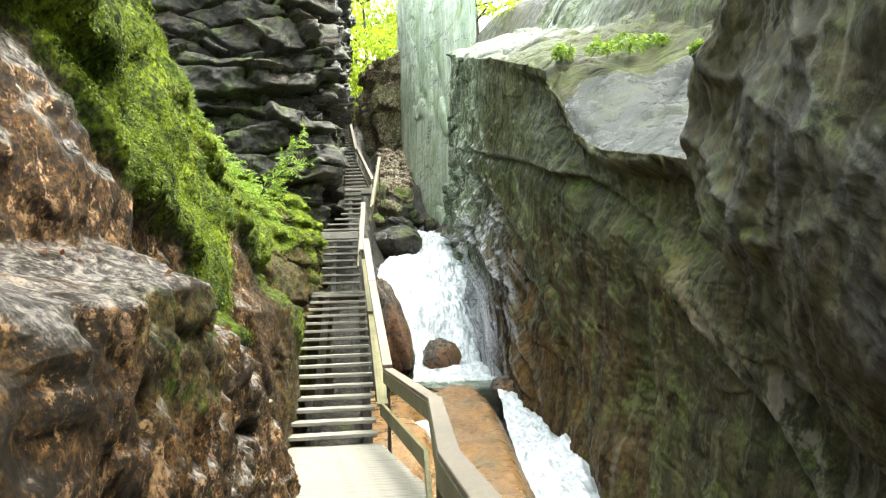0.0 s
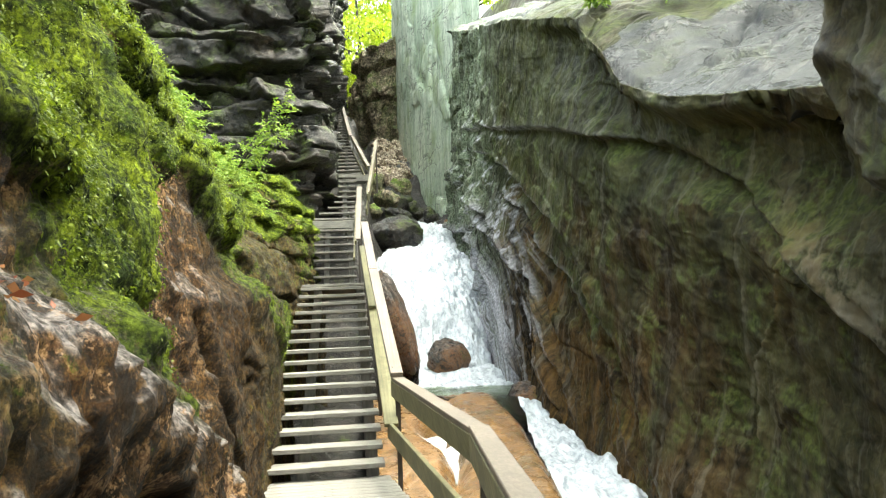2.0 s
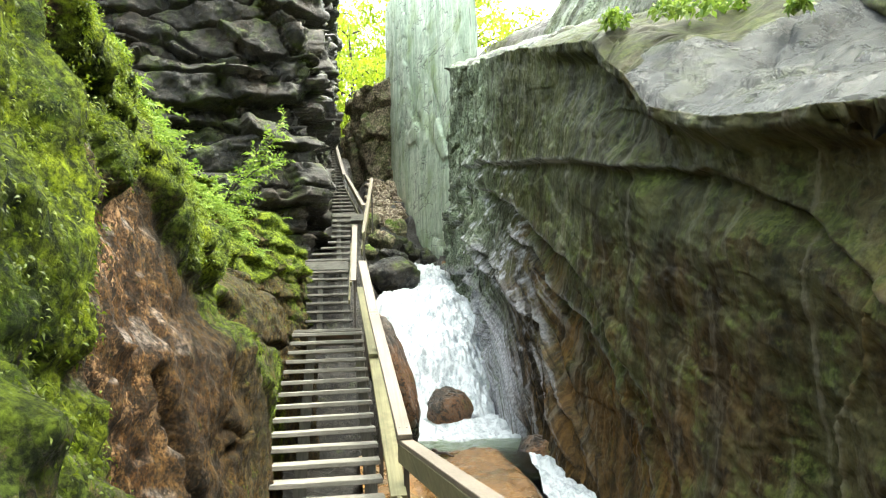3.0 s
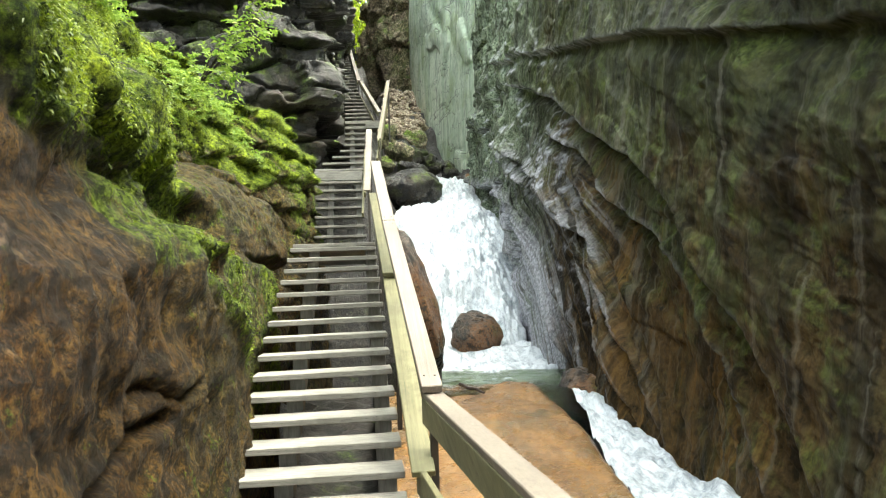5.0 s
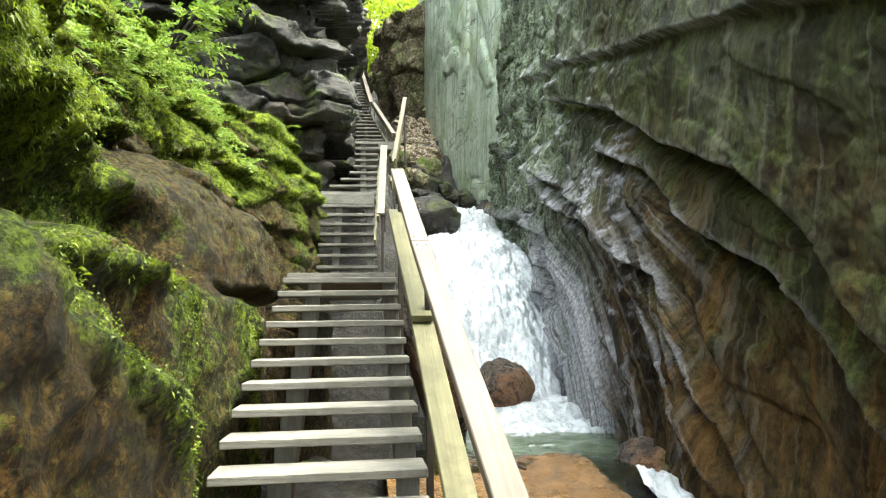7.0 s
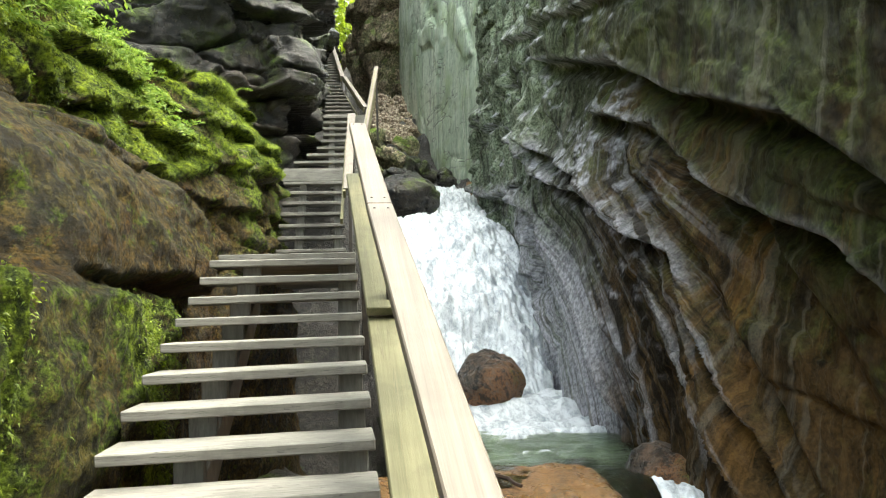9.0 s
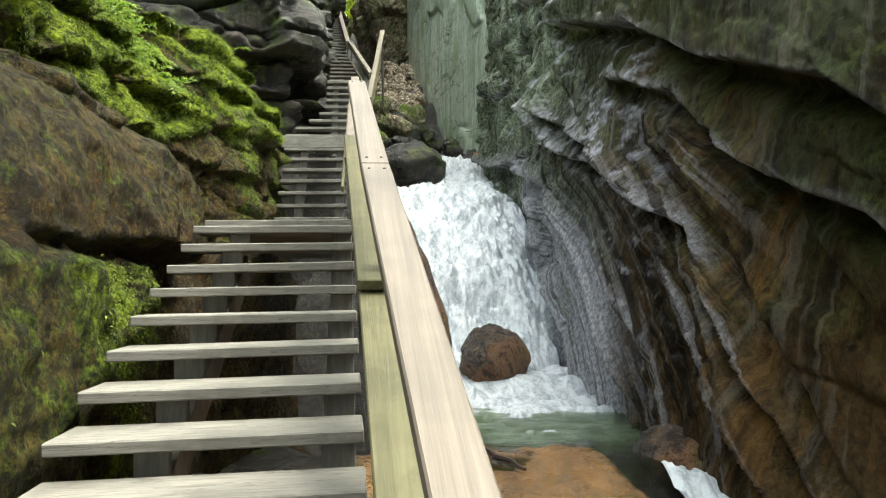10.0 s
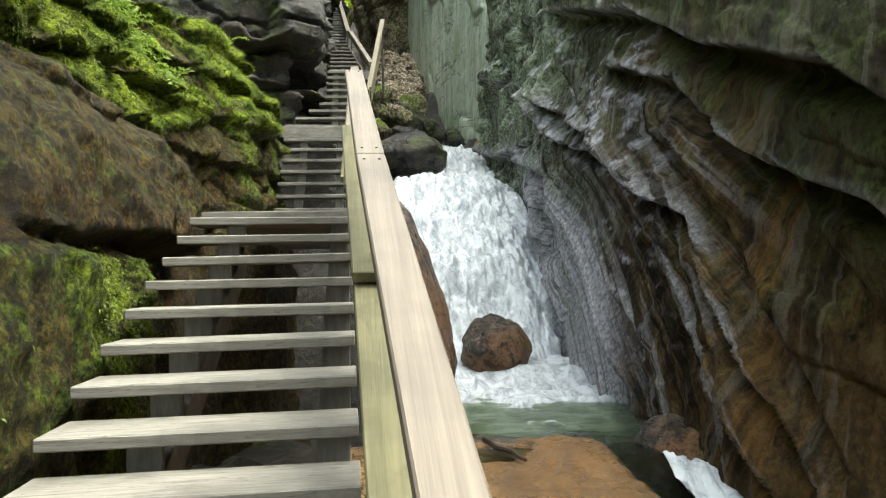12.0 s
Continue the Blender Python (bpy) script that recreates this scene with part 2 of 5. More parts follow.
def plain_material(name, a, b, scale=4.0, rough=0.7, stretch=(1, 1, 1), bump=0.3, metallic=0.0, depth=0.01, checks=0.0, knots=0.0, turn=(0, 0, 0)):
    mat, nt, bsdf = material(name)
    n = Nodes(nt)
    v = n.mapped(stretch, (0, 0, 0), n.mapped((1, 1, 1), turn))
    g = n.noise(scale, 7, 0.65, v)
    col = n.mix(n.ramp(g, 0.3, 0.7), a, b)
    col = n.mix(n.ramp(n.noise(1.7, 4, 0.6), 0.45, 0.75, 0, 0.6), col, tuple(0.6 * c for c in a))
    if checks:
        crack = n.math("ABSOLUTE", n.math("SUBTRACT", n.noise(scale * 0.35, 4, 0.6, v, 0.3), 0.5), 0.0)
        col = n.mix(n.ramp(crack, 0.0, 0.012, checks, 0.0), col, tuple(0.25 * c for c in a))
        col = n.mix(n.ramp(n.noise(2.3, 6, 0.7), 0.5, 0.6, 0, 0.45), col, tuple(0.65 * c for c in a))
    if knots:
        swirl = n.voronoi(1.3, n.mapped((2.2, 0.7, 2.2)))
        ring = n.noise(scale, 4, 0.6, n.mapped((12, 0.12, 12), (0, 0, 0), n.mapped((1, 1, 1), turn)), 0.25)
        col = n.mix(n.ramp(swirl, 0.05, 0.16, knots, 0.0), col, tuple(0.35 * c for c in a))
        col = n.mix(n.ramp(ring, 0.52, 0.6, 0, 0.3), col, tuple(0.75 * c for c in a))
    n.put(col, bsdf.inputs["Base Color"])
    bsdf.inputs["Roughness"].default_value, bsdf.inputs["Metallic"].default_value = rough, metallic
    n.bump(g, bump, depth, bsdf)
    return mat




def wet_wall_material(name):
    """Dark wet rock: thin upright streaks, green film above, brown and rust below, runs that follow the "run" values of
    the mesh, water that shines, and pale sky sheen painted into the colour.
    """
    mat, nt, bsdf = material(name)
    n = Nodes(nt)

    def value(key):
        node = nt.nodes.new("ShaderNodeAttribute")
        node.attribute_name = key
        return node.outputs["Fac"]

    low, drip, sheen = value("fold"), value("wet"), value("sheen")
    where = n.split(n.place)
    flow = nt.nodes.new("ShaderNodeCombineXYZ")
    n.put(value("run"), flow.inputs[0])
    n.put(where[2], flow.inputs[1])
    flow = flow.outputs[0]
    height = n.math("SUBTRACT", where[2], n.math("MULTIPLY", n.math("SUBTRACT", where[1], 15.0), 0.62))
    zone = n.noise(0.5, 5, 0.6)
    streak = n.noise(1.0, 7, 0.62, n.mapped((0.3, 2.6, 0.3)), 0.7)
    thin = n.noise(1.0, 6, 0.65, n.mapped((0.6, 15, 0.6)), 0.4)
    lump = n.noise(3.4, 9, 0.68, n.mapped((1, 1, 0.7)))
    fine = n.noise(18, 8, 0.75, n.mapped((0.6, 1, 0.8)))
    grit = n.noise(46, 8, 0.8)
    tone = n.math("ADD", n.math("ADD", n.math("MULTIPLY", streak, 0.17), n.math("MULTIPLY", fine, 0.34)), n.math("ADD", n.math("MULTIPLY", thin, 0.07), n.math("MULTIPLY", lump, 0.42)))
    col = n.mix(n.ramp(tone, 0.43, 0.58), (0.013, 0.009, 0.0042), (0.115, 0.07, 0.027))
    film = n.math("ADD", n.math("ADD", n.math("MULTIPLY", zone, 0.55), n.math("MULTIPLY", lump, 0.45)), n.math("ADD", n.math("ADD", n.ramp(height, -1.5, 5.0, -0.12, 0.13), n.ramp(where[1], 14.5, 10.0, 0.0, -0.05)), n.math("MULTIPLY", n.ramp(where[1], 18.0, 24.0), 0.2)))
    col = n.mix(n.ramp(film, 0.47, 0.58, 0, 0.85), col, n.mix(n.ramp(tone, 0.43, 0.58), (0.011, 0.015, 0.007), (0.066, 0.078, 0.032)))
    near = n.math("MULTIPLY", n.ramp(where[1], 13.0, 7.0), n.ramp(tone, 0.45, 0.56, 0.2, 0.8))
    col = n.mix(near, col, n.mix(n.ramp(tone, 0.40, 0.6), (0.017, 0.014, 0.007), (0.085, 0.068, 0.034)))
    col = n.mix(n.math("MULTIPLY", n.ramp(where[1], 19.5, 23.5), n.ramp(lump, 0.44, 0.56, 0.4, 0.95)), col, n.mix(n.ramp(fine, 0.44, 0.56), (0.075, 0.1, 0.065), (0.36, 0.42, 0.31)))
    moss = n.math("MULTIPLY", n.ramp(n.math("ADD", n.noise(1.6, 9, 0.75), n.math("MULTIPLY", n.normal_z(), 0.12)), 0.55, 0.62), n.ramp(height, -0.5, 2.5, 0.0, 0.55))
    col = n.mix(moss, col, n.mix(n.ramp(fine, 0.42, 0.58), (0.02, 0.032, 0.006), (0.1, 0.13, 0.03)))
    rust = n.noise(1.0, 7, 0.65, n.mapped((0.3, 3.0, 0.1)), 0.4)
    rusty = n.math("MULTIPLY", n.ramp(rust, 0.50, 0.56), n.math("MULTIPLY", n.ramp(height, 3.4, 1.6, 0.0, 0.5), n.ramp(where[1], 20.0, 16.5)))
    col = n.mix(rusty, col, n.mix(n.ramp(thin, 0.42, 0.58), (0.06, 0.032, 0.009), (0.21, 0.115, 0.034)))
    dark = n.noise(1.0, 7, 0.64, n.mapped((0.4, 2.4, 0.12), (4, 0, 0)), 0.4)
    col = n.mix(n.ramp(dark, 0.505, 0.59, 0, 0.65), col, (0.012, 0.010, 0.006))
    chalk = n.noise(1.0, 6, 0.6, n.mapped((0.5, 6.5, 0.2), (-5, 0, 0)), 0.6)
    col = n.mix(n.math("MULTIPLY", n.ramp(chalk, 0.57, 0.64), 0.3), col, (0.2, 0.185, 0.15))
    seam = n.noise(1.0, 6, 0.64, n.mapped((5.5, 0.3, 1), (0, 0, 0), flow), 0.12)
    # sky sheen on folds and wet lips, painted as pale grey-lilac
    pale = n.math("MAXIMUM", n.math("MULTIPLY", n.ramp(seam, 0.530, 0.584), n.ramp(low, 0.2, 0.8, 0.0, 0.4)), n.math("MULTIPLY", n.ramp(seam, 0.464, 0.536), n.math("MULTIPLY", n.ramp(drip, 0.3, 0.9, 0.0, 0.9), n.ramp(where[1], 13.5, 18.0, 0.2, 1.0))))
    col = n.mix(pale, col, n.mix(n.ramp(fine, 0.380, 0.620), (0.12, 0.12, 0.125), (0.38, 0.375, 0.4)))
    col = n.mix(n.math("MULTIPLY", n.ramp(seam, 0.470, 0.416), n.math("SUBTRACT", n.ramp(low, 0.2, 0.8, 0.1, 0.9), n.math("MULTIPLY", sheen, 0.5))), col, (0.008, 0.006, 0.004))
    col = n.mix(n.ramp(grit, 0.500, 0.420, 0, 0.35), col, (0.008, 0.007, 0.004))
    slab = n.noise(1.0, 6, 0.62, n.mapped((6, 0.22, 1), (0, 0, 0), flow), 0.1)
    # sky reflection on the slabs, mixed into the base colour
    col = n.mix(n.math("MULTIPLY", sheen, n.ramp(slab, 0.42, 0.52, 0.22, 0.85)), col, n.mix(n.ramp(fine, 0.44, 0.56), (0.22, 0.22, 0.245), (0.50, 0.495, 0.545)))
    strip = n.mix(n.ramp(lump, 0.44, 0.54), n.mix(n.ramp(fine, 0.42, 0.58), (0.03, 0.045, 0.012), (0.12, 0.14, 0.05)), n.mix(n.ramp(zone, 0.42, 0.58), (0.15, 0.1, 0.035), (0.17, 0.16, 0.13)))
    col = n.mix(n.math("MULTIPLY", value("band"), n.ramp(lump, 0.46, 0.54, 0.0, 0.6)), col, strip)
    n.put(col, bsdf.inputs["Base Color"])
    shine = n.ramp(n.math("ADD", n.math("MULTIPLY", seam, 0.6), n.math("MULTIPLY", n.noise(2.2, 7, 0.75), 0.4)), 0.5, 0.57)
    shine = n.math("MAXIMUM", n.math("MULTIPLY", shine, n.ramp(low, 0.0, 1.0, 0.3, 0.8)), n.math("MAXIMUM", n.math("MULTIPLY", n.math("MULTIPLY", drip, 0.95), n.ramp(where[1], 12.0, 18.0, 0.4, 1.0)), n.math("MULTIPLY", n.ramp(n.normal_z(), 0.3, 0.65), n.ramp(where[1], 17.0, 20.0))))
    n.put(n.ramp(shine, 0.0, 1.0, 0.48, 0.28), bsdf.inputs["Roughness"])
    h = n.math("ADD", n.math("ADD", n.math("MULTIPLY", lump, 0.7), n.math("MULTIPLY", fine, 0.4)), n.math("ADD", n.math("MULTIPLY", n.math("MULTIPLY", n.ramp(seam, 0.410, 0.590), low), 0.8), n.math("ADD", n.math("MULTIPLY", grit, 0.25), n.math("MULTIPLY", thin, 0.12))))
    n.bump(h, 0.9, 0.05, bsdf)
    bsdf.inputs["Specular IOR Level"].default_value = 0.05
    n.put(n.ramp(shine, 0.0, 1.0, 0.03, 0.9), bsdf.inputs["Coat Weight"])
    bsdf.inputs["Coat Roughness"].default_value, bsdf.inputs["Coat IOR"].default_value = 0.12, 1.45
    glint = n.bump(n.math("ADD", lump, n.math("ADD", n.math("MULTIPLY", fine, 0.7), n.math("MULTIPLY", grit, 0.25))), 1.0, 0.09, None)
    n.put(glint, bsdf.inputs["Coat Normal"])
    return mat


def wet_ledge_material(name):
    """Flat cracked rock under a thin sheet of running water."""
    mat, nt, bsdf = material(name)
    n = Nodes(nt)
    run = n.noise(1.0, 9, 0.75, n.mapped((1.3, 2.4, 1.3), (0, 0, 20)), 0.1)
    fine = n.noise(12, 9, 0.8)
    crack = n.math("ABSOLUTE", n.math("SUBTRACT", n.noise(1.0, 5, 0.6, n.mapped((0.5, 1.3, 0.5), (0, 0, 25)), 0.3), 0.5), 0.0)
    crack = n.ramp(n.math("ADD", crack, n.math("MULTIPLY", n.noise(6, 6, 0.7), 0.04)), 0.022, 0.03)
    col = n.mix(n.ramp(run, 0.42, 0.58), (0.006, 0.0065, 0.007), (0.03, 0.032, 0.036))
    col = n.mix(n.ramp(n.noise(0.8, 5, 0.6), 0.56, 0.64), col, (0.04, 0.05, 0.018))
    col = n.mix(n.ramp(fine, 0.5, 0.4, 0, 0.7), col, (0.012, 0.012, 0.012))
    col = n.mix(n.ramp(crack, 0.0, 1.0, 0.9, 0.0), col, (0.004, 0.004, 0.004))
    n.put(col, bsdf.inputs["Base Color"])
    n.put(n.ramp(n.noise(3, 7, 0.75), 0.42, 0.58, 0.22, 0.5), bsdf.inputs["Roughness"])
    bsdf.inputs["Specular IOR Level"].default_value = 0.5
    h = n.math("ADD", n.math("ADD", run, n.math("MULTIPLY", crack, 0.3)), n.math("ADD", n.math("MULTIPLY", fine, 0.9), n.math("MULTIPLY", n.noise(30, 6, 0.75), 0.5)))
    n.bump(h, 1.0, 0.075, bsdf)
    bsdf.inputs["Specular Tint"].default_value = (0.86, 0.94, 1.0, 1)
    return mat


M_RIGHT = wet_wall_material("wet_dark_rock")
M_LEDGE = wet_ledge_material("wet_ledge_rock")
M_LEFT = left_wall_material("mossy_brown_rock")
M_CLIFF = rock_material("black_cliff_rock", (0.004, 0.0036, 0.003), (0.022, 0.018, 0.013), (0.045, 0.031, 0.018), 0.3, 0.5, (0.2, 0.6), 0.2, stained=(0.52, 0.62))


def far_wall_material(name):
    """Green rock paled by spray haze in its colour, with upright stains and thin cracks."""
    mat, nt, bsdf = material(name)
    n = Nodes(nt)
    stain = n.noise(1.0, 7, 0.65, n.mapped((2.4, 2.4, 0.22)), 0.4)
    blot = n.noise(0.7, 6, 0.65)
    fine = n.noise(9, 7, 0.75, n.mapped((1, 1, 0.4)))
    # base tones lightened to stand in for spray haze before the wall
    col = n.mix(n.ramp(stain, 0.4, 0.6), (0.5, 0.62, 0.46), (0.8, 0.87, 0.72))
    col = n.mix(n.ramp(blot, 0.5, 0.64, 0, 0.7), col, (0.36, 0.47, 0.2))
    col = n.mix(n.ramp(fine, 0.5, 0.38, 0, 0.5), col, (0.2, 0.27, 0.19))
    level = n.math("ABSOLUTE", n.math("SUBTRACT", n.noise(1.0, 4, 0.55, n.mapped((0.25, 0.25, 0.7)), 0.5), 0.5), 0.0)
    upright = n.math("ABSOLUTE", n.math("SUBTRACT", n.noise(1.0, 4, 0.55, n.mapped((0.9, 0.9, 0.07)), 0.3), 0.5), 0.0)
    gap = n.math("MAXIMUM", n.ramp(level, 0.0, 0.008, 1.0, 0.0), n.ramp(upright, 0.0, 0.01, 0.8, 0.0))
    col = n.mix(n.math("MULTIPLY", gap, 0.75), col, (0.09, 0.11, 0.08))
    n.put(col, bsdf.inputs["Base Color"])
    bsdf.inputs["Roughness"].default_value = 0.6
    n.bump(n.math("SUBTRACT", n.math("MULTIPLY", fine, 0.5), gap), 0.4, 0.05, bsdf)
    return mat


M_FAR = far_wall_material("hazed_green_rock")
M_FARBROWN = rock_material("fractured_brown_rock", (0.17, 0.13, 0.085), (0.42, 0.33, 0.23), (0.2, 0.21, 0.08), 0.55, 0.2, (0.5, 0.8), 0.1)


def apron_material(name):
    """Smooth wet orange rock with fine grain and long faint stains."""
    mat, nt, bsdf = material(name)
    n = Nodes(nt)
    stain = n.noise(1.0, 7, 0.65, n.mapped((2.6, 0.5, 1)), 0.6)
    grain = n.noise(34, 8, 0.8)
    big = n.noise(0.8, 6, 0.65)
    col = n.mix(n.ramp(stain, 0.4, 0.6), (0.085, 0.04, 0.011), (0.22, 0.11, 0.03))
    col = n.mix(n.ramp(grain, 0.46, 0.58, 0, 0.7), col, n.mix(n.ramp(big, 0.42, 0.58), (0.26, 0.125, 0.03), (0.25, 0.15, 0.06)))
    col = n.mix(n.ramp(grain, 0.48, 0.4, 0, 0.8), col, (0.04, 0.022, 0.009))
    col = n.mix(n.ramp(n.noise(1.3, 7, 0.7), 0.54, 0.62, 0, 0.6), col, (0.075, 0.06, 0.024))
    n.put(col, bsdf.inputs["Base Color"])
    n.put(n.ramp(n.noise(2.4, 6, 0.7), 0.4, 0.6, 0.16, 0.45), bsdf.inputs["Roughness"])
    n.bump(n.math("ADD", n.noise(5, 7, 0.7), n.math("MULTIPLY", grain, 0.5)), 0.7, 0.04, bsdf)
    return mat


M_ORANGE = apron_material("wet_orange_rock")
M_BOULDER = rock_material("stream_boulder_rock", (0.03, 0.024, 0.018), (0.085, 0.06, 0.042), (0.26, 0.115, 0.04), 0.15, 0.6, (0.25, 0.6), 0.0, stained=(0.46, 0.54))
M_BED = rock_material("stream_bed_rock", (0.006, 0.005, 0.004), (0.022, 0.017, 0.012), (0.02, 0.013, 0.008), 0.1, 0.7, (0.3, 0.7), 0.0)
M_TREAD = plain_material("weathered_grey_plank", (0.115, 0.107, 0.09), (0.25, 0.237, 0.205), 6.0, 0.75, (0.8, 9, 9), 0.4, checks=0.8)
M_STRINGER = plain_material("grey_stringer_wood", (0.09, 0.088, 0.075), (0.2, 0.195, 0.175), 6.0, 0.8, (6, 1, 1), 0.4)
M_RAIL = plain_material("tan_rail_wood", (0.092, 0.074, 0.055), (0.182, 0.15, 0.118), 5.0, 0.6, (9, 0.16, 9), 0.25, knots=0.8, turn=(-24.2, 0, 0))
M_GUARD = plain_material("greenish_guard_board", (0.085, 0.085, 0.035), (0.2, 0.175, 0.09), 5.0, 0.7, (7, 0.2, 7), 0.25, checks=0.5, turn=(-24.2, 0, 0))
M_STEEL = plain_material("dark_steel_post", (0.03, 0.028, 0.025), (0.07, 0.055, 0.04), 14, 0.5, (1, 1, 1), 0.2, 0.6)

M_PEBBLE = rock_material("pool_floor_stone", (0.03, 0.03, 0.01), (0.12, 0.1, 0.04), (0.07, 0.05, 0.015), 0.0, 0.3, (0.4, 0.7), 0.0)
M_RUBBLE = rock_material("pale_rubble_stone", (0.34, 0.25, 0.165), (0.6, 0.48, 0.36), (0.36, 0.24, 0.14), 0.2, 0.7, (0.6, 0.9), 0.0)
M_STICK = plain_material("dark_wet_wood", (0.02, 0.014, 0.01), (0.06, 0.04, 0.03), 8, 0.4)
M_BARK = plain_material("dark_bark", (0.025, 0.022, 0.018), (0.08, 0.07, 0.06), 9, 0.9, (4, 4, 1), 0.8, 0, 0.03)


def white_water(name, along=(1.7, 0.8, 0.8)):
    mat, nt, bsdf = material(name)
    n = Nodes(nt)
    warp = n.noise(1.1, 4, 0.6)
    f = n.noise(3.4, 10, 0.75, n.mapped(along), 0.6)
    g = n.noise(14, 8, 0.75)
    body = n.math("ADD", n.math("MULTIPLY", f, 0.7), n.math("MULTIPLY", g, 0.3))
    col = n.mix(n.ramp(body, 0.41, 0.54), (0.26, 0.29, 0.32), (0.6, 0.63, 0.65))
    n.put(col, bsdf.inputs["Base Color"])
    bsdf.inputs["Roughness"].default_value = 0.5
    n.bump(n.math("ADD", body, n.math("MULTIPLY", warp, 0.4)), 0.25, 0.05, bsdf)
    return mat


def pool_water(name):
    mat, nt, bsdf = material(name)
    n = Nodes(nt)
    bsdf.inputs["Base Color"].default_value = (0.27, 0.37, 0.17, 1)
    bsdf.inputs["Roughness"].default_value, bsdf.inputs["IOR"].default_value = 0.04, 1.33
    bsdf.inputs["Transmission Weight"].default_value = 1.0
    n.bump(n.noise(4.5, 6, 0.7, n.mapped((0.7, 1.5, 1)), 0.8), 1.0, 0.2, bsdf)
    return mat


M_FOAM = white_water("white_falling_water")
M_POOL = pool_water("green_pool_water")

# ---- large structure ----
ys = np.concatenate([np.arange(-7, 2, 0.12), np.arange(2, 9, 0.032), np.arange(9, 13, 0.045), np.arange(13, 22, 0.03), np.arange(22, 31.5, 0.05), np.arange(31.5, 34.5, 0.1)])


def strata(y, z):
    return z - 0.62 * (y - 15)


def lip(y, z, pts, out, tall, sharp=0.05, fade=0.8):
    """A rock lip over a line in the (y, z) plane: it stands out most at its lower edge and dies away upwards."""
    pts = sorted(pts)
    py, pz = [p[0] for p in pts], [p[1] for p in pts]
    h = z - np.interp(y, py, pz)
    ends = smooth(py[0] - 0.01, py[0] + fade, y) * smooth(py[-1] + 0.01, py[-1] - fade, y)
    under = 0.6 * np.exp(-((h + 2.2 * sharp) / (2.4 * sharp)) ** 2) * (h < 0)
    return out * ends * (smooth(-sharp, sharp, h) * np.exp(-np.clip(h, 0, 99) / tall) - under)


LIP_BLOCK = [(22.9, 6.3), (18.6, 4.87), (17, 4.0), (14.9, 3.2), (13.8, 2.35), (13.1, 1.5), (12.5, 0.95), (11.7, 0.2), (10.8, -0.5), (9.5, -1.6)]
LIP_MIDDLE = [(20.4, 4.7), (18, 4.0), (17.5, 3.5), (16.1, 2.75), (14.7, 2.15), (13.95, 1.58), (13.35, 0.88), (12.9, 0.3), (12.0, -1.0)]
LIP_FOLD = [(24.95, 5.6), (21.4, 3.74), (19.9, 3.37), (18.7, 2.77), (17.95, 1.88), (17.2, 1.0), (16.4, 0.5), (15.6, -0.6)]
LIP_FOLD_B = [(23.2, 5.0), (20, 3.6), (19.2, 3.1), (17.5, 2.4), (16.9, 1.6), (15.9, 0.5), (15.0, -0.6)]
LIP_FAR = [(31, 5.3), (29.5, 4.9), (25.5, 4.24), (22.5, 3.5), (21.0, 1.6), (19.9, 0.9), (18.9, 0.0)]
LIP_FOOT = [(20.8, 2.5), (20, 1.9), (18.6, 1.03), (17.9, 0.0), (17.5, -0.8)]
RIB_UPPER = [(26, 7.7), (15.4, 5.0), (13.0, 4.2), (11.05, 3.57), (9.7, 2.9), (8.8, 2.27), (8.0, 1.65), (7.0, 1.0), (6.3, 0.6), (5.0, -0.5)]
LIT_RIDGE = [(8.6, 2.0), (8.62, 1.94), (8.82, 1.54), (9.31, 1.18), (9.4, 0.67), (9.14, 0.09), (9.2, -0.6)]
RIB_NEAR = [(9.0, 3.5), (8.4, 3.2), (7.8, 2.88), (7.45, 2.5), (6.7, 2.1), (6.0, 1.5), (4.5, 0.2)]


def under_lip(y, z):
    """How near a place is to the dripping edges of the rock lips."""
    near = 0 * y
    for pts, reach in ((LIP_BLOCK, 0.1), (LIP_MIDDLE, 0.14), (LIP_FOLD, 0.22), (LIP_FOLD_B, 0.22), (LIP_FAR, 0.3), (LIP_FOOT, 0.3), (RIB_UPPER, 0.07)):
        pts = sorted(pts)
        py = [p[0] for p in pts]
        h = z - np.interp(y, py, [p[1] for p in pts])
        near = np.maximum(near, np.exp(-(np.clip(h, 0, 9) / reach) ** 2) * smooth(-0.08, 0.0, h) * smooth(py[0], py[0] + 0.8, y) * smooth(py[-1], py[-1] - 0.8, y))
    return near


def right_lip(y):
    return np.interp(y, [-7, 7, 7.9, 9.1, 10.4, 12.3, 12.9, 14.2, 19, 27, 31, 35], [3.1, 3.15, 3.25, 3.6, 3.95, 4.75, 5.45, 6.5, 8.45, 11.4, 13.0, 14.0])


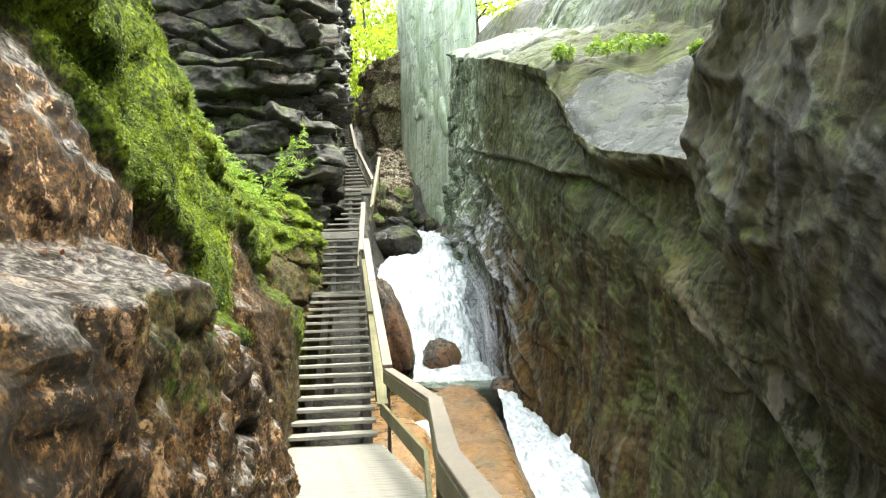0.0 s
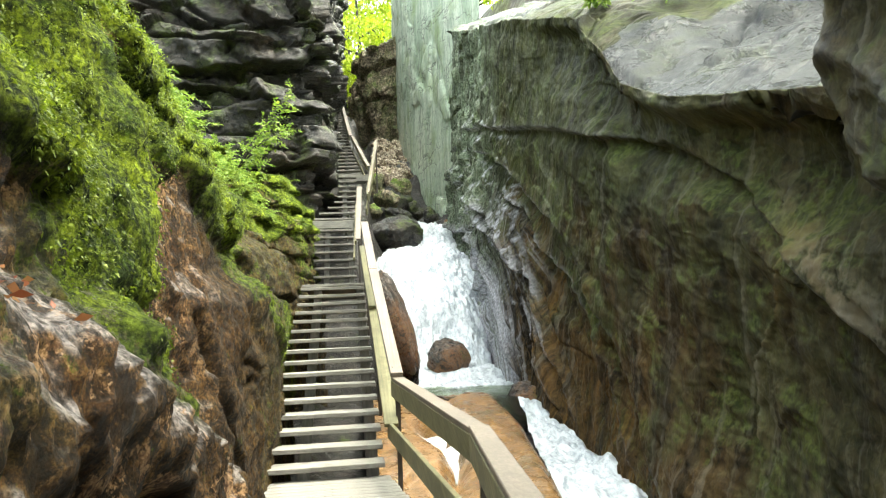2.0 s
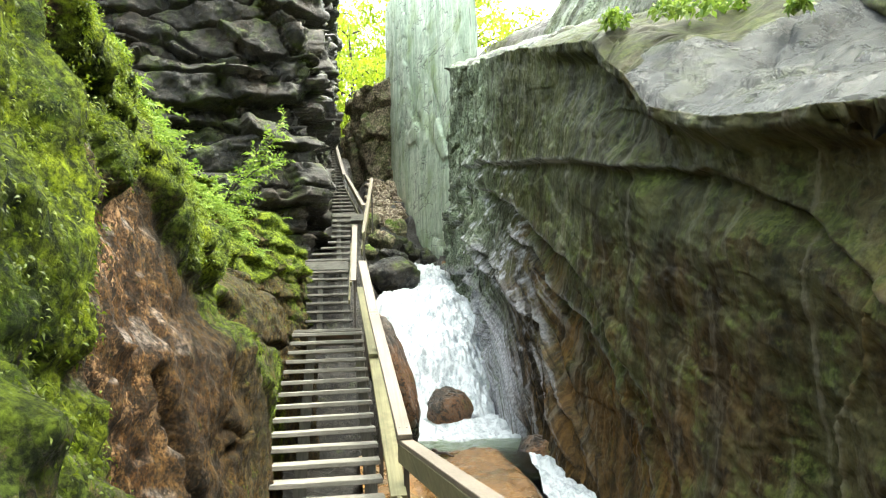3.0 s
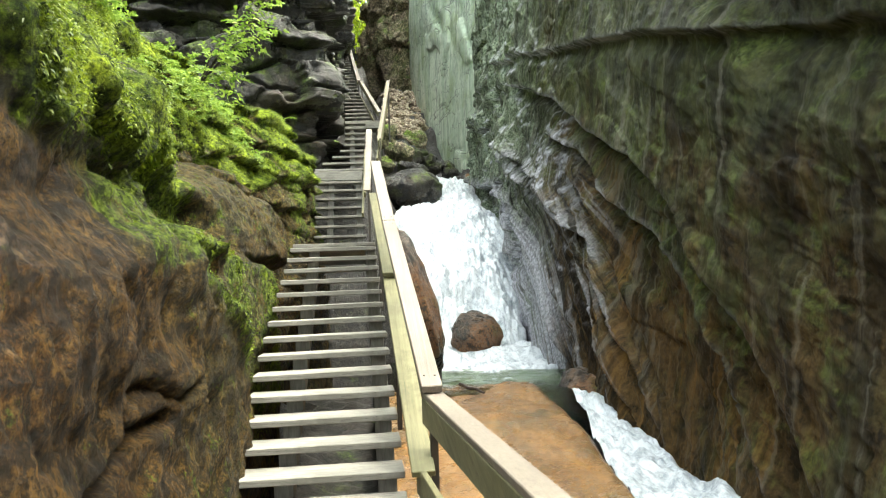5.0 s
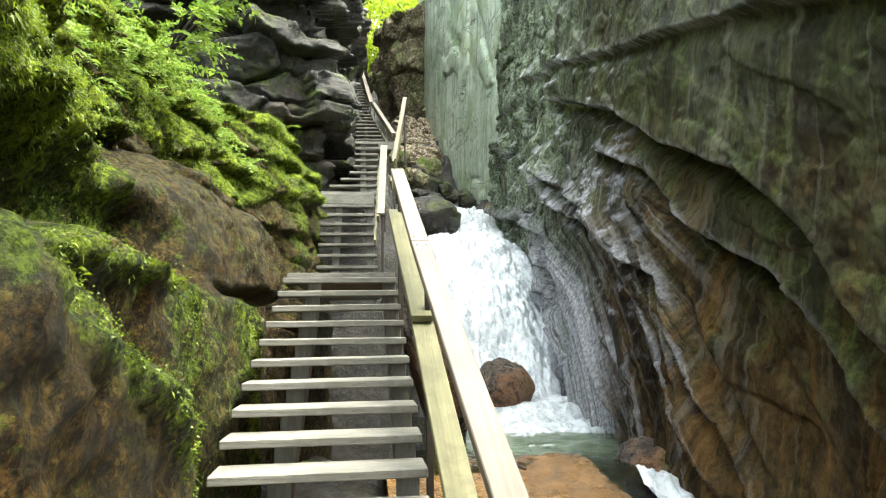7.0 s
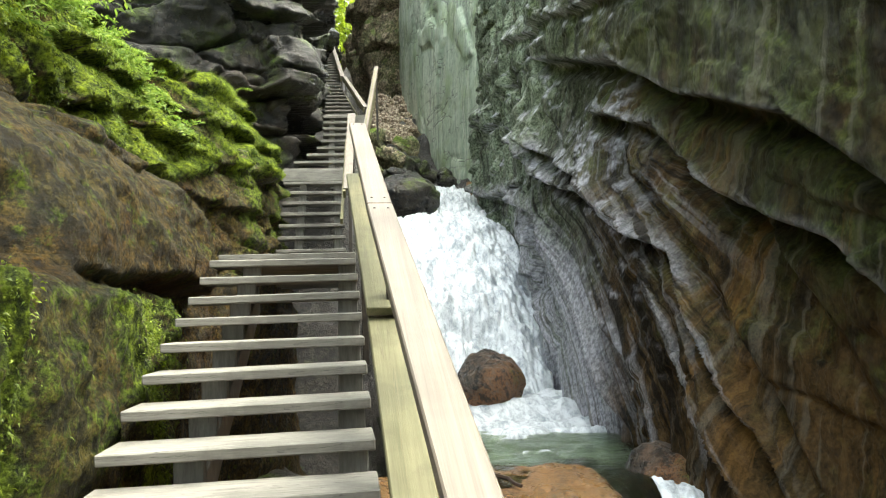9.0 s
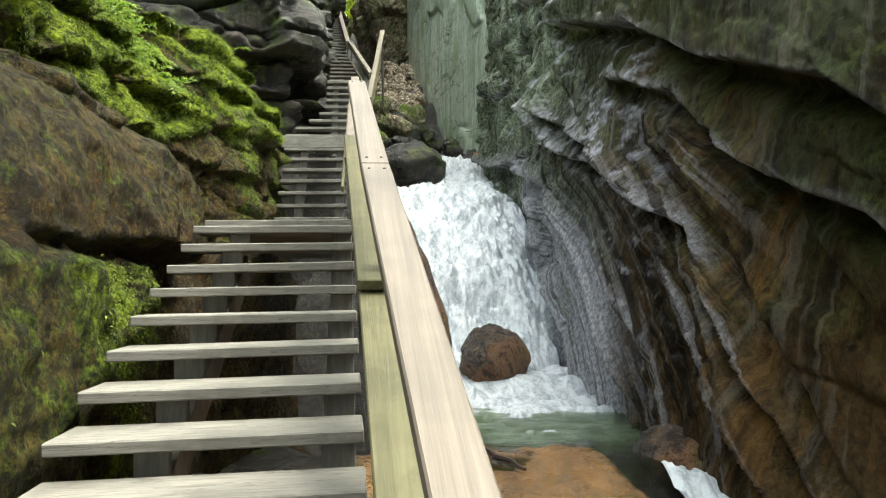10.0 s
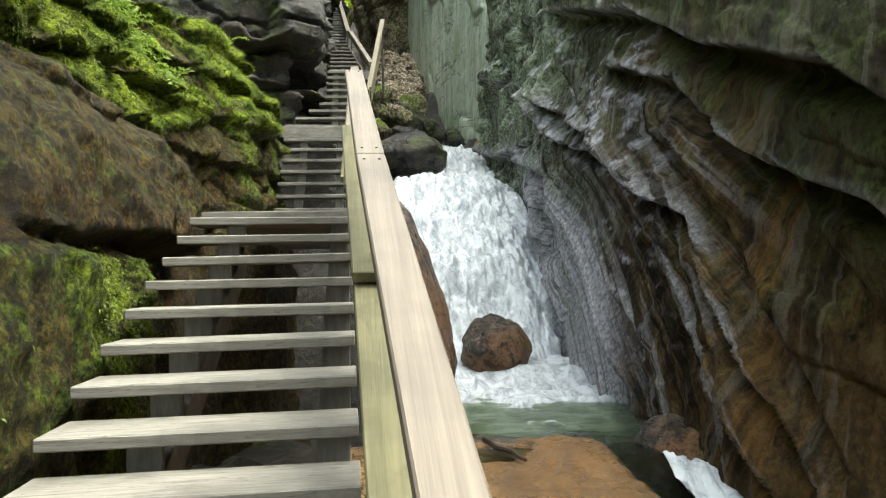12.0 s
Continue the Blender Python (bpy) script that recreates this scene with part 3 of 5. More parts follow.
def right_x(y, z):
    p = np.stack([y * 0.5, z * 0.5, y * 0], -1)
    wob = 0.16 * fbm(p, 3, 5)
    yy, zz = y + wob, z + 0.8 * wob
    x = 3.9 + 0.004 * (y - 17)
    x = x - lip(yy, zz, LIP_BLOCK, 0.36, 6.0, 0.06) - lip(yy, zz, LIP_MIDDLE, 0.3, 0.9, 0.06)
    x = x - lip(yy, zz, LIP_FOLD, 0.34, 0.6, 0.05) - lip(yy, zz, LIP_FOLD_B, 0.24, 0.4, 0.05)
    x = x - lip(yy, zz, LIP_FAR, 0.25, 0.5, 0.07) - lip(yy, zz, LIP_FOOT, 0.2, 0.5, 0.06)
    top = right_lip(y) - z
    near = smooth(6, 8, y) * smooth(18, 14, y)
    x = x - 0.15 * smooth(12.5, 8.5, y) + 0.3 * near * smooth(0.12, 0.4, top + 0.25 * wob) * smooth(1.5, 0.7, top)
    x = x - lip(yy, zz, RIB_UPPER, 0.12, 0.4, 0.05) + crease(yy, zz, RIB_NEAR, 0.2, 0.08)
    x = x - crease(yy, zz, LIT_RIDGE, 0.05, 0.03) - 0.06 * smooth(0.05, -0.05, yy - np.interp(zz, [p[1] for p in LIT_RIDGE[::-1]], [p[0] for p in LIT_RIDGE[::-1]])) * smooth(2.2, 1.9, zz)
    # overlapping curtains of rock that run down along the dip and steepen towards the foot
    q = y - 0.5 * z - 0.15 * np.clip(z, 0, 3.5) ** 2 + 0.35 * vnoise(np.stack([y * 0.45, z * 0.3, y * 0], -1), 91)
    low = smooth(2.4, 1.8, strata(y, z)) * smooth(11.5, 13.5, y) * smooth(5.2, 3.8, z) * smooth(26, 23, y)
    wide, thin = q / 1.15, q / 0.34 + 0.3 * vnoise(np.stack([y * 0.8, z * 0.5, y * 0], -1), 92)
    low = low * (0.2 + 0.8 * smooth(14.6, 17.6, y))
    own_w, own_t = hashed(np.floor(wide), q * 0, q * 0, 93), hashed(np.floor(thin), q * 0, q * 0, 94)
    fw, ft = wide - np.floor(wide), thin - np.floor(thin)
    x = x + low * ((0.18 + 0.28 * own_w) * (1 - fw) ** 1.2 * smooth(0, 0.12, fw) + (0.03 + 0.09 * own_t ** 1.5) * smooth(21, 18.5, y) * (1 - ft) * smooth(0, 0.22, ft)) - 0.3 * low
    # upright columns with small broken tops beside the head of the falls
    lean = y + 0.1 * z + 0.15 * vnoise(np.stack([y * 0.8, z * 0.8, y * 0], -1), 95)
    step = 0
    for width, tall, out, seed in ((1.5, 2.3, 0.34, 96), (0.65, 1.1, 0.17, 97)):
        col = lean / width
        row = z / tall + 3.0 * hashed(np.floor(col), col * 0, col * 0, seed)
        fc, fr = col - np.floor(col), row - np.floor(row)
        here = hashed(np.floor(col), np.floor(row), col * 0, seed + 7)
        joint = smooth(0, 0.09 / width, fc) * smooth(1, 1 - 0.09 / width, fc)
        step = step + out * here * joint * (0.55 + 0.45 * smooth(1.0, 0.9, fr)) * smooth(0, 0.06 / tall, fr)
    x = x - (step - 0.25) * smooth(21.5, 24, y)
    x = x - 0.3 * smooth(0.9, -1.2, z) * smooth(20.5, 17, y)
    piece = hashed(np.floor(lean / 0.9), y * 0, y * 0, 98)
    for level, out in ((6.25, 0.34), (5.35, 0.2), (7.6, 0.16)):
        shelf = level + 0.06 * (y - 22) + 0.7 * (piece - 0.5) + 0.1 * vnoise(np.stack([y * 3, z * 0, y * 0], -1), 99)
        x = x - out * smooth(0.2, -0.16, z - shelf) * np.exp(np.clip(z - shelf, -9, 0) / 1.5) * smooth(20.8, 22.2, y)
    return x + 2.2 * smooth(30.2, 31.0, y + 0.3 * piece)


def wall_right():
    top = right_lip(ys)
    face = np.linspace(0, 1, 290) ** 0.9
    Z = -2.2 + (top[:, None] + 2.2) * face[None]
    Y = np.repeat(ys[:, None], len(face), 1)
    X = right_x(Y, Z)
    # the ledge behind the lip, then the upper cliff
    k = np.linspace(0.015, 1, 80)
    depth = 3.6
    X2 = X[:, -1:] + depth * k[None]
    Z2 = Z[:, -1:] + depth * 0.3 * k[None] - 0.12 * np.exp(-k[None] / 0.03)
    k3 = np.linspace(0.03, 1, 40)
    X3 = X2[:, -1:] + 2.5 * k3[None]
    Z3 = Z2[:, -1:] + 4.5 * k3[None]
    P = np.stack([np.concatenate([X, X2, X3], 1), np.concatenate([Y, np.repeat(ys[:, None], 120, 1)], 1), np.concatenate([Z, Z2, Z3], 1)], -1)
    ledge = np.zeros(P.shape[:2])
    ledge[:, len(face):len(face) + 80] = 1
    dip = np.stack([P[..., 0], 0.85 * P[..., 1] + 0.53 * P[..., 2], -0.53 * P[..., 1] + 0.85 * P[..., 2]], -1)
    d = 0.1 * fbm(dip * np.array([0.7, 0.4, 0.9]), 3, 11, 0.5) + 0.03 * fbm(P * np.array([2.0, 2.6, 0.8]), 3, 21, 0.55) + 0.034 * fbm(dip * np.array([3.0, 2.2, 4.2]), 5, 24, 0.66) + (0.008 + 0.018 * smooth(11, 14, P[..., 1]) * smooth(22, 18, P[..., 1])) * fbm(P * np.array([8, 8, 3]), 4, 25, 0.65)
    # broken facets, each set a little in or out, with tight joints
    k1, k2, own = cells(dip * np.array([0.7, 0.75, 1.25]) + 0.3 * fbm(P * 0.8, 3, 36)[..., None], 37)
    j1, j2, small = cells(dip * np.array([2.0, 1.6, 2.8]) + 0.3 * fbm(P * 1.9, 3, 38)[..., None], 39)
    facet = 0.11 * (own - 0.5) + 0.05 * (small - 0.5) - 0.035 * np.exp(-((k2 - k1) / 0.04) ** 2) - 0.015 * np.exp(-((j2 - j1) / 0.05) ** 2)
    facet = facet * (1 - 0.85 * smooth(18.3, 19.5, P[..., 1]) * smooth(4.6, 3.6, P[..., 2]))
    d = d + facet * (0.3 + 0.9 * smooth(11.5, 14.5, P[..., 1]) * smooth(3.6, 2.4, strata(P[..., 1], P[..., 2])))
    d = d * (1 - 0.4 * smooth(12.5, 14.5, P[..., 1])) * (1 - 0.6 * smooth(18.3, 19.5, P[..., 1]) * smooth(4.2, 3.2, P[..., 2]))
    P[..., 0] -= d * (1 - ledge)
    P[..., 2] += 0.25 * d * (1 - ledge)
    block_face = smooth(1.8, 2.4, strata(P[..., 1], P[..., 2])) * (1 - ledge)
    run = P[..., 1] - 0.5 * P[..., 2] - 0.15 * np.clip(P[..., 2], 0, 3.5) ** 2
    fold = smooth(2.4, 1.6, strata(P[..., 1], P[..., 2])) * smooth(15.2, 18.2, P[..., 1]) * smooth(5.2, 3.8, P[..., 2])
    wob = 0.16 * fbm(np.stack([P[..., 1] * 0.5, P[..., 2] * 0.5, P[..., 1] * 0], -1), 3, 5)
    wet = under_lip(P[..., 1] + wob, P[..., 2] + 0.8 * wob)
    # slabs beside the falls that get the painted sky sheen
    sheen = smooth(19.0, 20.2, P[..., 1]) * smooth(26.5, 25, P[..., 1]) * smooth(0.3, -0.3, P[..., 2] - np.interp(P[..., 1], [19, 20.5, 22, 24, 26], [1.2, 2.2, 3.1, 4.0, 4.4]))
    wet = np.maximum(wet, sheen)
    # sky glints on the sloping shoulders, painted as pale colour
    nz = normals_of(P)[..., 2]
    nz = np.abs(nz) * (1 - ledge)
    shoulder_glint = smooth(0.3, 0.6, nz) * smooth(17.5, 19.5, P[..., 1]) * smooth(30, 28, P[..., 1]) * smooth(8.2, 7.0, P[..., 2]) * smooth(0.1, 0.35, fbm(P * np.array([4.5, 5.0, 4.5]), 4, 34, 0.65))
    sheen = np.maximum(sheen, shoulder_glint)
    P[..., 0] -= block_face * (0.03 * np.round(1.6 * fbm(dip * np.array([0.4, 0.35, 0.9]), 2, 12)) + 0.05 * vnoise(P * np.array([1, 2.2, 0.5]), 13))
    rip = 0.16 * fbm(P * np.array([0.9, 0.6, 0.6]), 3, 27) + 0.05 * np.abs(vnoise(P * np.array([2.4, 1.5, 1]), 28)) + 0.02 * fbm(P * 5, 3, 29)
    c1, c2, own = cells(P * np.array([0.5, 0.35, 0.4]), 3)
    wrinkle = np.abs(vnoise(P * np.array([1.1, 3.2, 1.0]) + 0.6 * fbm(P * 0.8, 2, 30)[..., None], 33))
    P[..., 2] += ledge * (rip + 0.3 * (own - 0.5) - 0.1 * np.exp(-((c2 - c1) / 0.05) ** 2) - 0.1 * np.exp(-(wrinkle / 0.1) ** 2))
    rib = P[..., 2] + 0.8 * wob - np.interp(P[..., 1] + wob, [p[0] for p in sorted(RIB_UPPER)], [p[1] for p in sorted(RIB_UPPER)])
    band = smooth(-0.05, 0.08, rib) * smooth(0.5, 0.25, rib) * smooth(9.0, 8.0, P[..., 1]) * (1 - ledge)
    # the thin ridge catches light; that paleness is painted through the band
    band = np.maximum(band, 0.8 * np.exp(-(line_distance(P[..., 1] + wob, P[..., 2] + 0.8 * wob, LIT_RIDGE) / 0.035) ** 2) * (1 - ledge))
    me = grid_mesh("wall_right", P, M_RIGHT, {"run": run, "fold": fold, "wet": wet, "sheen": sheen, "band": band})
    me.materials.append(M_LEDGE)
    me.polygons.foreach_set("material_index", ((ledge * (P[..., 1] + 0.9 * fbm(P * np.array([0.9, 0.9, 0.9]), 3, 35) < 13.4))[:-1, :-1] > 0.5).reshape(-1).astype(np.int32))
    return tagged(new("wall_right", me), "wet dark streaked rock wall of the gorge", "rock wall", kind="structure")


wall_right()


def rock_buttress():
    z = np.arange(-2.2, 13, 0.05)
    edge = np.interp(z, [-2.2, 0.36, 1.13, 2.1, 2.65, 3.25, 4.0, 4.3, 6, 13], [3.2, 5.0, 6.1, 7.0, 7.65, 8.05, 7.95, 7.5, 7.0, 6.0])
    edge = edge + 0.12 * fbm(np.stack([z * 1.2, z * 0, z * 0], -1), 3, 40)
    u = np.concatenate([np.linspace(0, 0.5, 50), np.linspace(0.503, 1, 190)])
    Y = -7 + (edge[None, :] + 7) * u[:, None]
    Z = np.repeat(z[None], len(u), 0)
    back = edge[None] - Y
    X = 3.35 + 0.17 * np.clip(Z - 2.3, 0, 9)
    X = X + 1.9 * np.clip(1 - back / 0.45, 0, 1) ** 3
    X = X + 0.1 * smooth(1.6, 0, Z)
    P = np.stack([X, Y, Z], -1)
    diag = np.stack([X, 0.75 * Y + 0.66 * Z, -0.66 * Y + 0.75 * Z], -1)
    d = 0.13 * fbm(diag * np.array([0.8, 1.2, 0.5]), 4, 41) + 0.03 * fbm(diag * np.array([4, 5, 2.5]), 4, 45) + 0.03 * fbm(P * 8, 4, 46, 0.65)
    ridge = 1 - np.abs(vnoise(diag * np.array([0.5, 0.35, 1.0]) + 0.2 * fbm(P, 2, 47)[..., None], 48))
    d = d + 0.13 * ridge ** 6
    P[..., 0] -= d
    return tagged(new("rock_buttress", grid_mesh("rock_buttress", P, M_RIGHT, {"run": Y - 0.9 * Z, "fold": 0.0 * Y, "wet": 0.8 * ridge ** 8, "sheen": 0.0 * Y, "band": 0.0 * Y})), "overhanging dark rock buttress with pale ridges", "rock wall", kind="structure")


rock_buttress()

NEAR_TOP = ([-7, 2, 3.3, 3.9, 5.05, 6.2, 6.8, 7.6, 8.4], [1.6, 1.72, 1.85, 1.8, 1.7, 1.42, 1.15, 0.6, -0.2])
MID_TOP = ([7, 8.6, 10, 10.4, 11, 12.2, 12.7, 13.2], [1.9, 1.98, 2.08, 1.86, 1.59, 0.95, 0.4, -0.8])
LEFT_GAP = [(9.0, 2.3), (10.5, 2.14), (11.2, 2.1), (12.6, 2.05), (14.5, 2.05), (15.9, 1.85)]
LEFT_CREST = ([-7, 5.2, 6.0, 6.8, 7.6, 10, 14, 19, 24, 34], [9, 9, 6.5, 4.6, 4.2, 4.3, 4.5, 4.9, 5.6, 7.5])


def left_x(y, z):
    p = np.stack([y * 0.8, z * 0.8, y * 0], -1)
    wob = 0.14 * fbm(p, 3, 55)
    y, z = y + wob, z + 0.5 * wob
    x = -1.1 - 0.2 * np.clip(z - 2.2, 0, 9) - 0.06 * np.clip(z - 4, 0, 9) ** 2 - (0.26 * smooth(5, 8, y) + 0.22 * smooth(8, 9.5, y) * smooth(14.5, 12.5, y)) * np.clip(z - 2.6, 0, 3) - 0.2 * np.clip(z - 2.1, 0, 2.5) * smooth(8, 5, y)
    x = x + 0.4 * smooth(-0.06, 0.42 - 0.24 * smooth(4.2, 3.0, y), np.interp(y, *NEAR_TOP) - z) * smooth(9, 7, y)
    x = x - 0.5 * np.exp(-((y - 5.45 + 0.35 * (z - 2.6)) / 0.42) ** 2) * smooth(2.1, 2.5, z)
    x = x + 0.23 * smooth(-0.05, 0.25, np.interp(y, *MID_TOP) - z) * smooth(6.5, 8.5, y)
    block = smooth(12.3, 13.2, y) * smooth(17.6, 16.4, y)
    crest = np.interp(y, [11.6, 12.4, 13.2, 14.4, 16.4, 17.4], [2.3, 2.5, 2.75, 3.08, 3.0, 2.5])
    x = x + 0.15 * block * smooth(2.0, 2.12, z) * np.clip(1 - np.clip((z - 2.25) / (crest - 2.2), 0, 1) ** 2, 0, 1)
    x = x - 0.3 * smooth(11.8, 13.0, y) * smooth(19.5, 17.2, y) * smooth(-0.02, 0.18, z - crest)
    x = x - 0.25 * smooth(10.2, 11.2, y) * smooth(15.2, 12.6, y) * smooth(2.0, 2.15, z) * smooth(3.5, 2.9, z)
    x = x - 0.36 * smooth(9.8, 10.6, y) * smooth(13.6, 12.9, y) * smooth(2.0, 2.16, z) * smooth(2.75, 2.4, z)
    # mossy shelves that step back up the bank
    level = (z - 0.03 * y) / 0.52 + 0.55 * vnoise(np.stack([y * 0.45, z * 0.3, y * 0], -1), 52) + 0.2 * vnoise(np.stack([y * 1.7, z * 0.8, y * 0], -1), 53)
    own = hashed(np.floor(level), np.floor(y / 1.7 + 0.37 * np.floor(level)), y * 0, 54)
    fr = level - np.floor(level)
    x = x + ((0.1 + 0.24 * own) * (0.55 + 0.45 * smooth(12, 14, y)) * (1 - fr) * smooth(0, 0.16, fr) - 0.1) * smooth(2.5, 3.0, z) * smooth(5.6, 7.0, y)
    x = x + 0.07 * smooth(12.6, 13.1, y) * smooth(2.02, 1.92, z) - 0.25 * smooth(14.9, 15.4, y) * smooth(17.4, 16.8, y) * smooth(2.05, 1.95, z)
    x = x - 0.3 * smooth(16.5, 17.5, y) * smooth(20, 18.6, y) * smooth(3.3, 2.4, z)
    x = x + smooth(18.0, 20.4, y) * smooth(24.5, 22.8, y) * (0.28 + 0.5 * smooth(2.8, 3.9, z))
    x = x - crease(y, z, LEFT_GAP, 0.05 + 0.03 * smooth(10.8, 12.5, y), 0.06 - 0.015 * smooth(11.5, 13, y))
    x = x - crease(y, z, [(12.5, 2.0), (12.75, 1.0), (13.0, 0.0)], 0.22, 0.1)
    x = x + lip(y, z, [(5.6, 3.6), (6.4, 3.2), (7.2, 3.0), (8.2, 3.3)], 0.06, 0.7, 0.06)
    x = x + lip(y, z, [(2.5, 3.0), (4.0, 2.9), (5.0, 3.2), (6.0, 3.9)], 0.15, 1.5, 0.08)
    x = x - crease(y, z, [(7.4, 1.6), (7.7, 0.9), (8.6, 0.3)], 0.12, 0.05) - crease(y, z, [(9.0, 1.25), (9.3, 1.27), (9.65, 1.16), (10.05, 1.22)], 0.07, 0.03) - crease(y, z, [(8.2, 0.95), (8.5, 1.02), (8.9, 1.1), (9.5, 1.1)], 0.1, 0.04)
    x = x - crease(y, z, [(4.4, 0.7), (4.75, 0.86), (5.3, 0.9), (5.75, 0.82)], 0.2, 0.05) - crease(y, z, [(3.0, 1.45), (3.4, 1.5), (4.1, 1.45), (4.3, 1.1)], 0.04, 0.05)
    x = x - 0.2 * np.exp(-((y - 5.44) / 0.14) ** 2 - ((z - 1.36) / 0.09) ** 2) + 0.1 * np.exp(-((y - 5.42) / 0.2) ** 2 - ((z - 1.07) / 0.12) ** 2)
    return x


def left_moss(P):
    """How mossy the wall is: lush over a wandering line, thin on the bare blocks."""
    y, z = P[..., 1], P[..., 2]
    line = np.interp(y, [-7, 3, 4.6, 5.5, 6.6, 7.2, 7.8, 8.4, 9.5, 11, 11.8, 13, 14.4, 16.5, 17.6, 19, 21, 24, 34], [2.4, 2.2, 2.0, 1.8, 1.75, 2.4, 2.6, 2.15, 2.15, 2.2, 2.5, 2.9, 3.15, 3.12, 3.1, 3.5, 3.75, 4.3, 5])
    m = smooth(-0.15, 0.3, z - line) * 0.95
    bare = smooth(0.12, 0.45, vnoise(np.stack([P[..., 0] * 0, y * 1.1, z * 0.55], -1), 57)) * smooth(13, 11.5, y)
    strip = vnoise(np.stack([P[..., 0] * 0, (y + 0.55 * z) * 3.0, z * 0.5], -1), 59)
    m = m * (1 - 0.62 * smooth(0.12, 0.36, strip) * (1 - 0.6 * smooth(7.4, 8.4, y) * smooth(11.5, 10.5, y)) * smooth(21, 19, y))
    m = m * (1 - 0.4 * bare) * smooth(-1.0, 2.6, y + 1.5 * vnoise(P * 0.7, 58))
    drape = vnoise(np.stack([P[..., 0] * 0, y * 2.8, z * 0.45], -1), 60)
    m = np.maximum(m, (0.37 + 0.2 * smooth(-0.05, 0.35, drape)) * (0.62 + 0.38 * smooth(11.6, 12.6, y)) * smooth(11.0, 11.8, y) * smooth(16.2, 15.6, y) * smooth(0.0, 0.6, z) * smooth(2.02, 1.94, z))
    m = np.maximum(m, 0.3 * smooth(10.3, 10.8, y) * smooth(12.9, 12.5, y) * smooth(0.6, 1.3, z))
    edge = np.interp(y, *NEAR_TOP) - z
    m = np.maximum(m, 0.62 * smooth(4.4, 5.2, y) * smooth(7.2, 6.5, y) * smooth(0.55, 0.15, edge) * smooth(-0.5, -0.1, edge))
    m = np.maximum(m, (0.35 + 0.4 * smooth(-0.25, 0.2, vnoise(P * np.array([1.0, 1.5, 0.8]), 51))) * smooth(-0.12, 0.1, z - np.interp(y, *NEAR_TOP) + 0.2 * vnoise(P * 1.6, 51)) * smooth(4.4, 5.4, y) * smooth(7.0, 6.3, y) * smooth(1.35, 1.75, z))
    m = np.maximum(m, 0.6 * smooth(9.8, 10.6, y) * smooth(13.2, 12.6, y) * smooth(1.8, 2.0, z) * smooth(-0.3, 0.2, vnoise(P * 1.9, 50)))
    edge = np.interp(y, *MID_TOP) - z
    m = np.maximum(m, 0.55 * smooth(8.6, 9.4, y) * smooth(12.8, 12.2, y) * smooth(0.45, 0.1, edge) * smooth(-0.6, -0.1, edge))
    m = np.maximum(m, 0.36 * smooth(2.0, 2.6, y) * smooth(4.6, 3.8, y) * smooth(1.0, 1.3, z) * smooth(1.78, 1.62, z))
    m = np.maximum(m, 0.24 * smooth(16.8, 17.5, y) * smooth(2.0, 2.6, z))
    m = np.maximum(m, 0.31 * smooth(11, 12.5, y) * smooth(2.1, 2.3, z))
    m = np.maximum(m, 0.26 * smooth(8.5, 10, y))
    # green strips hanging down the slab at the foot of the steep stairs
    hang = vnoise(np.stack([P[..., 0] * 0, y * 3.4, z * 0.3], -1), 49)
    m = np.maximum(m, 0.52 * smooth(-0.1, 0.3, hang) * smooth(18.6, 19.6, y) * smooth(24, 23, y) * smooth(2.2, 2.9, z))
    return np.maximum(m, 0.18)


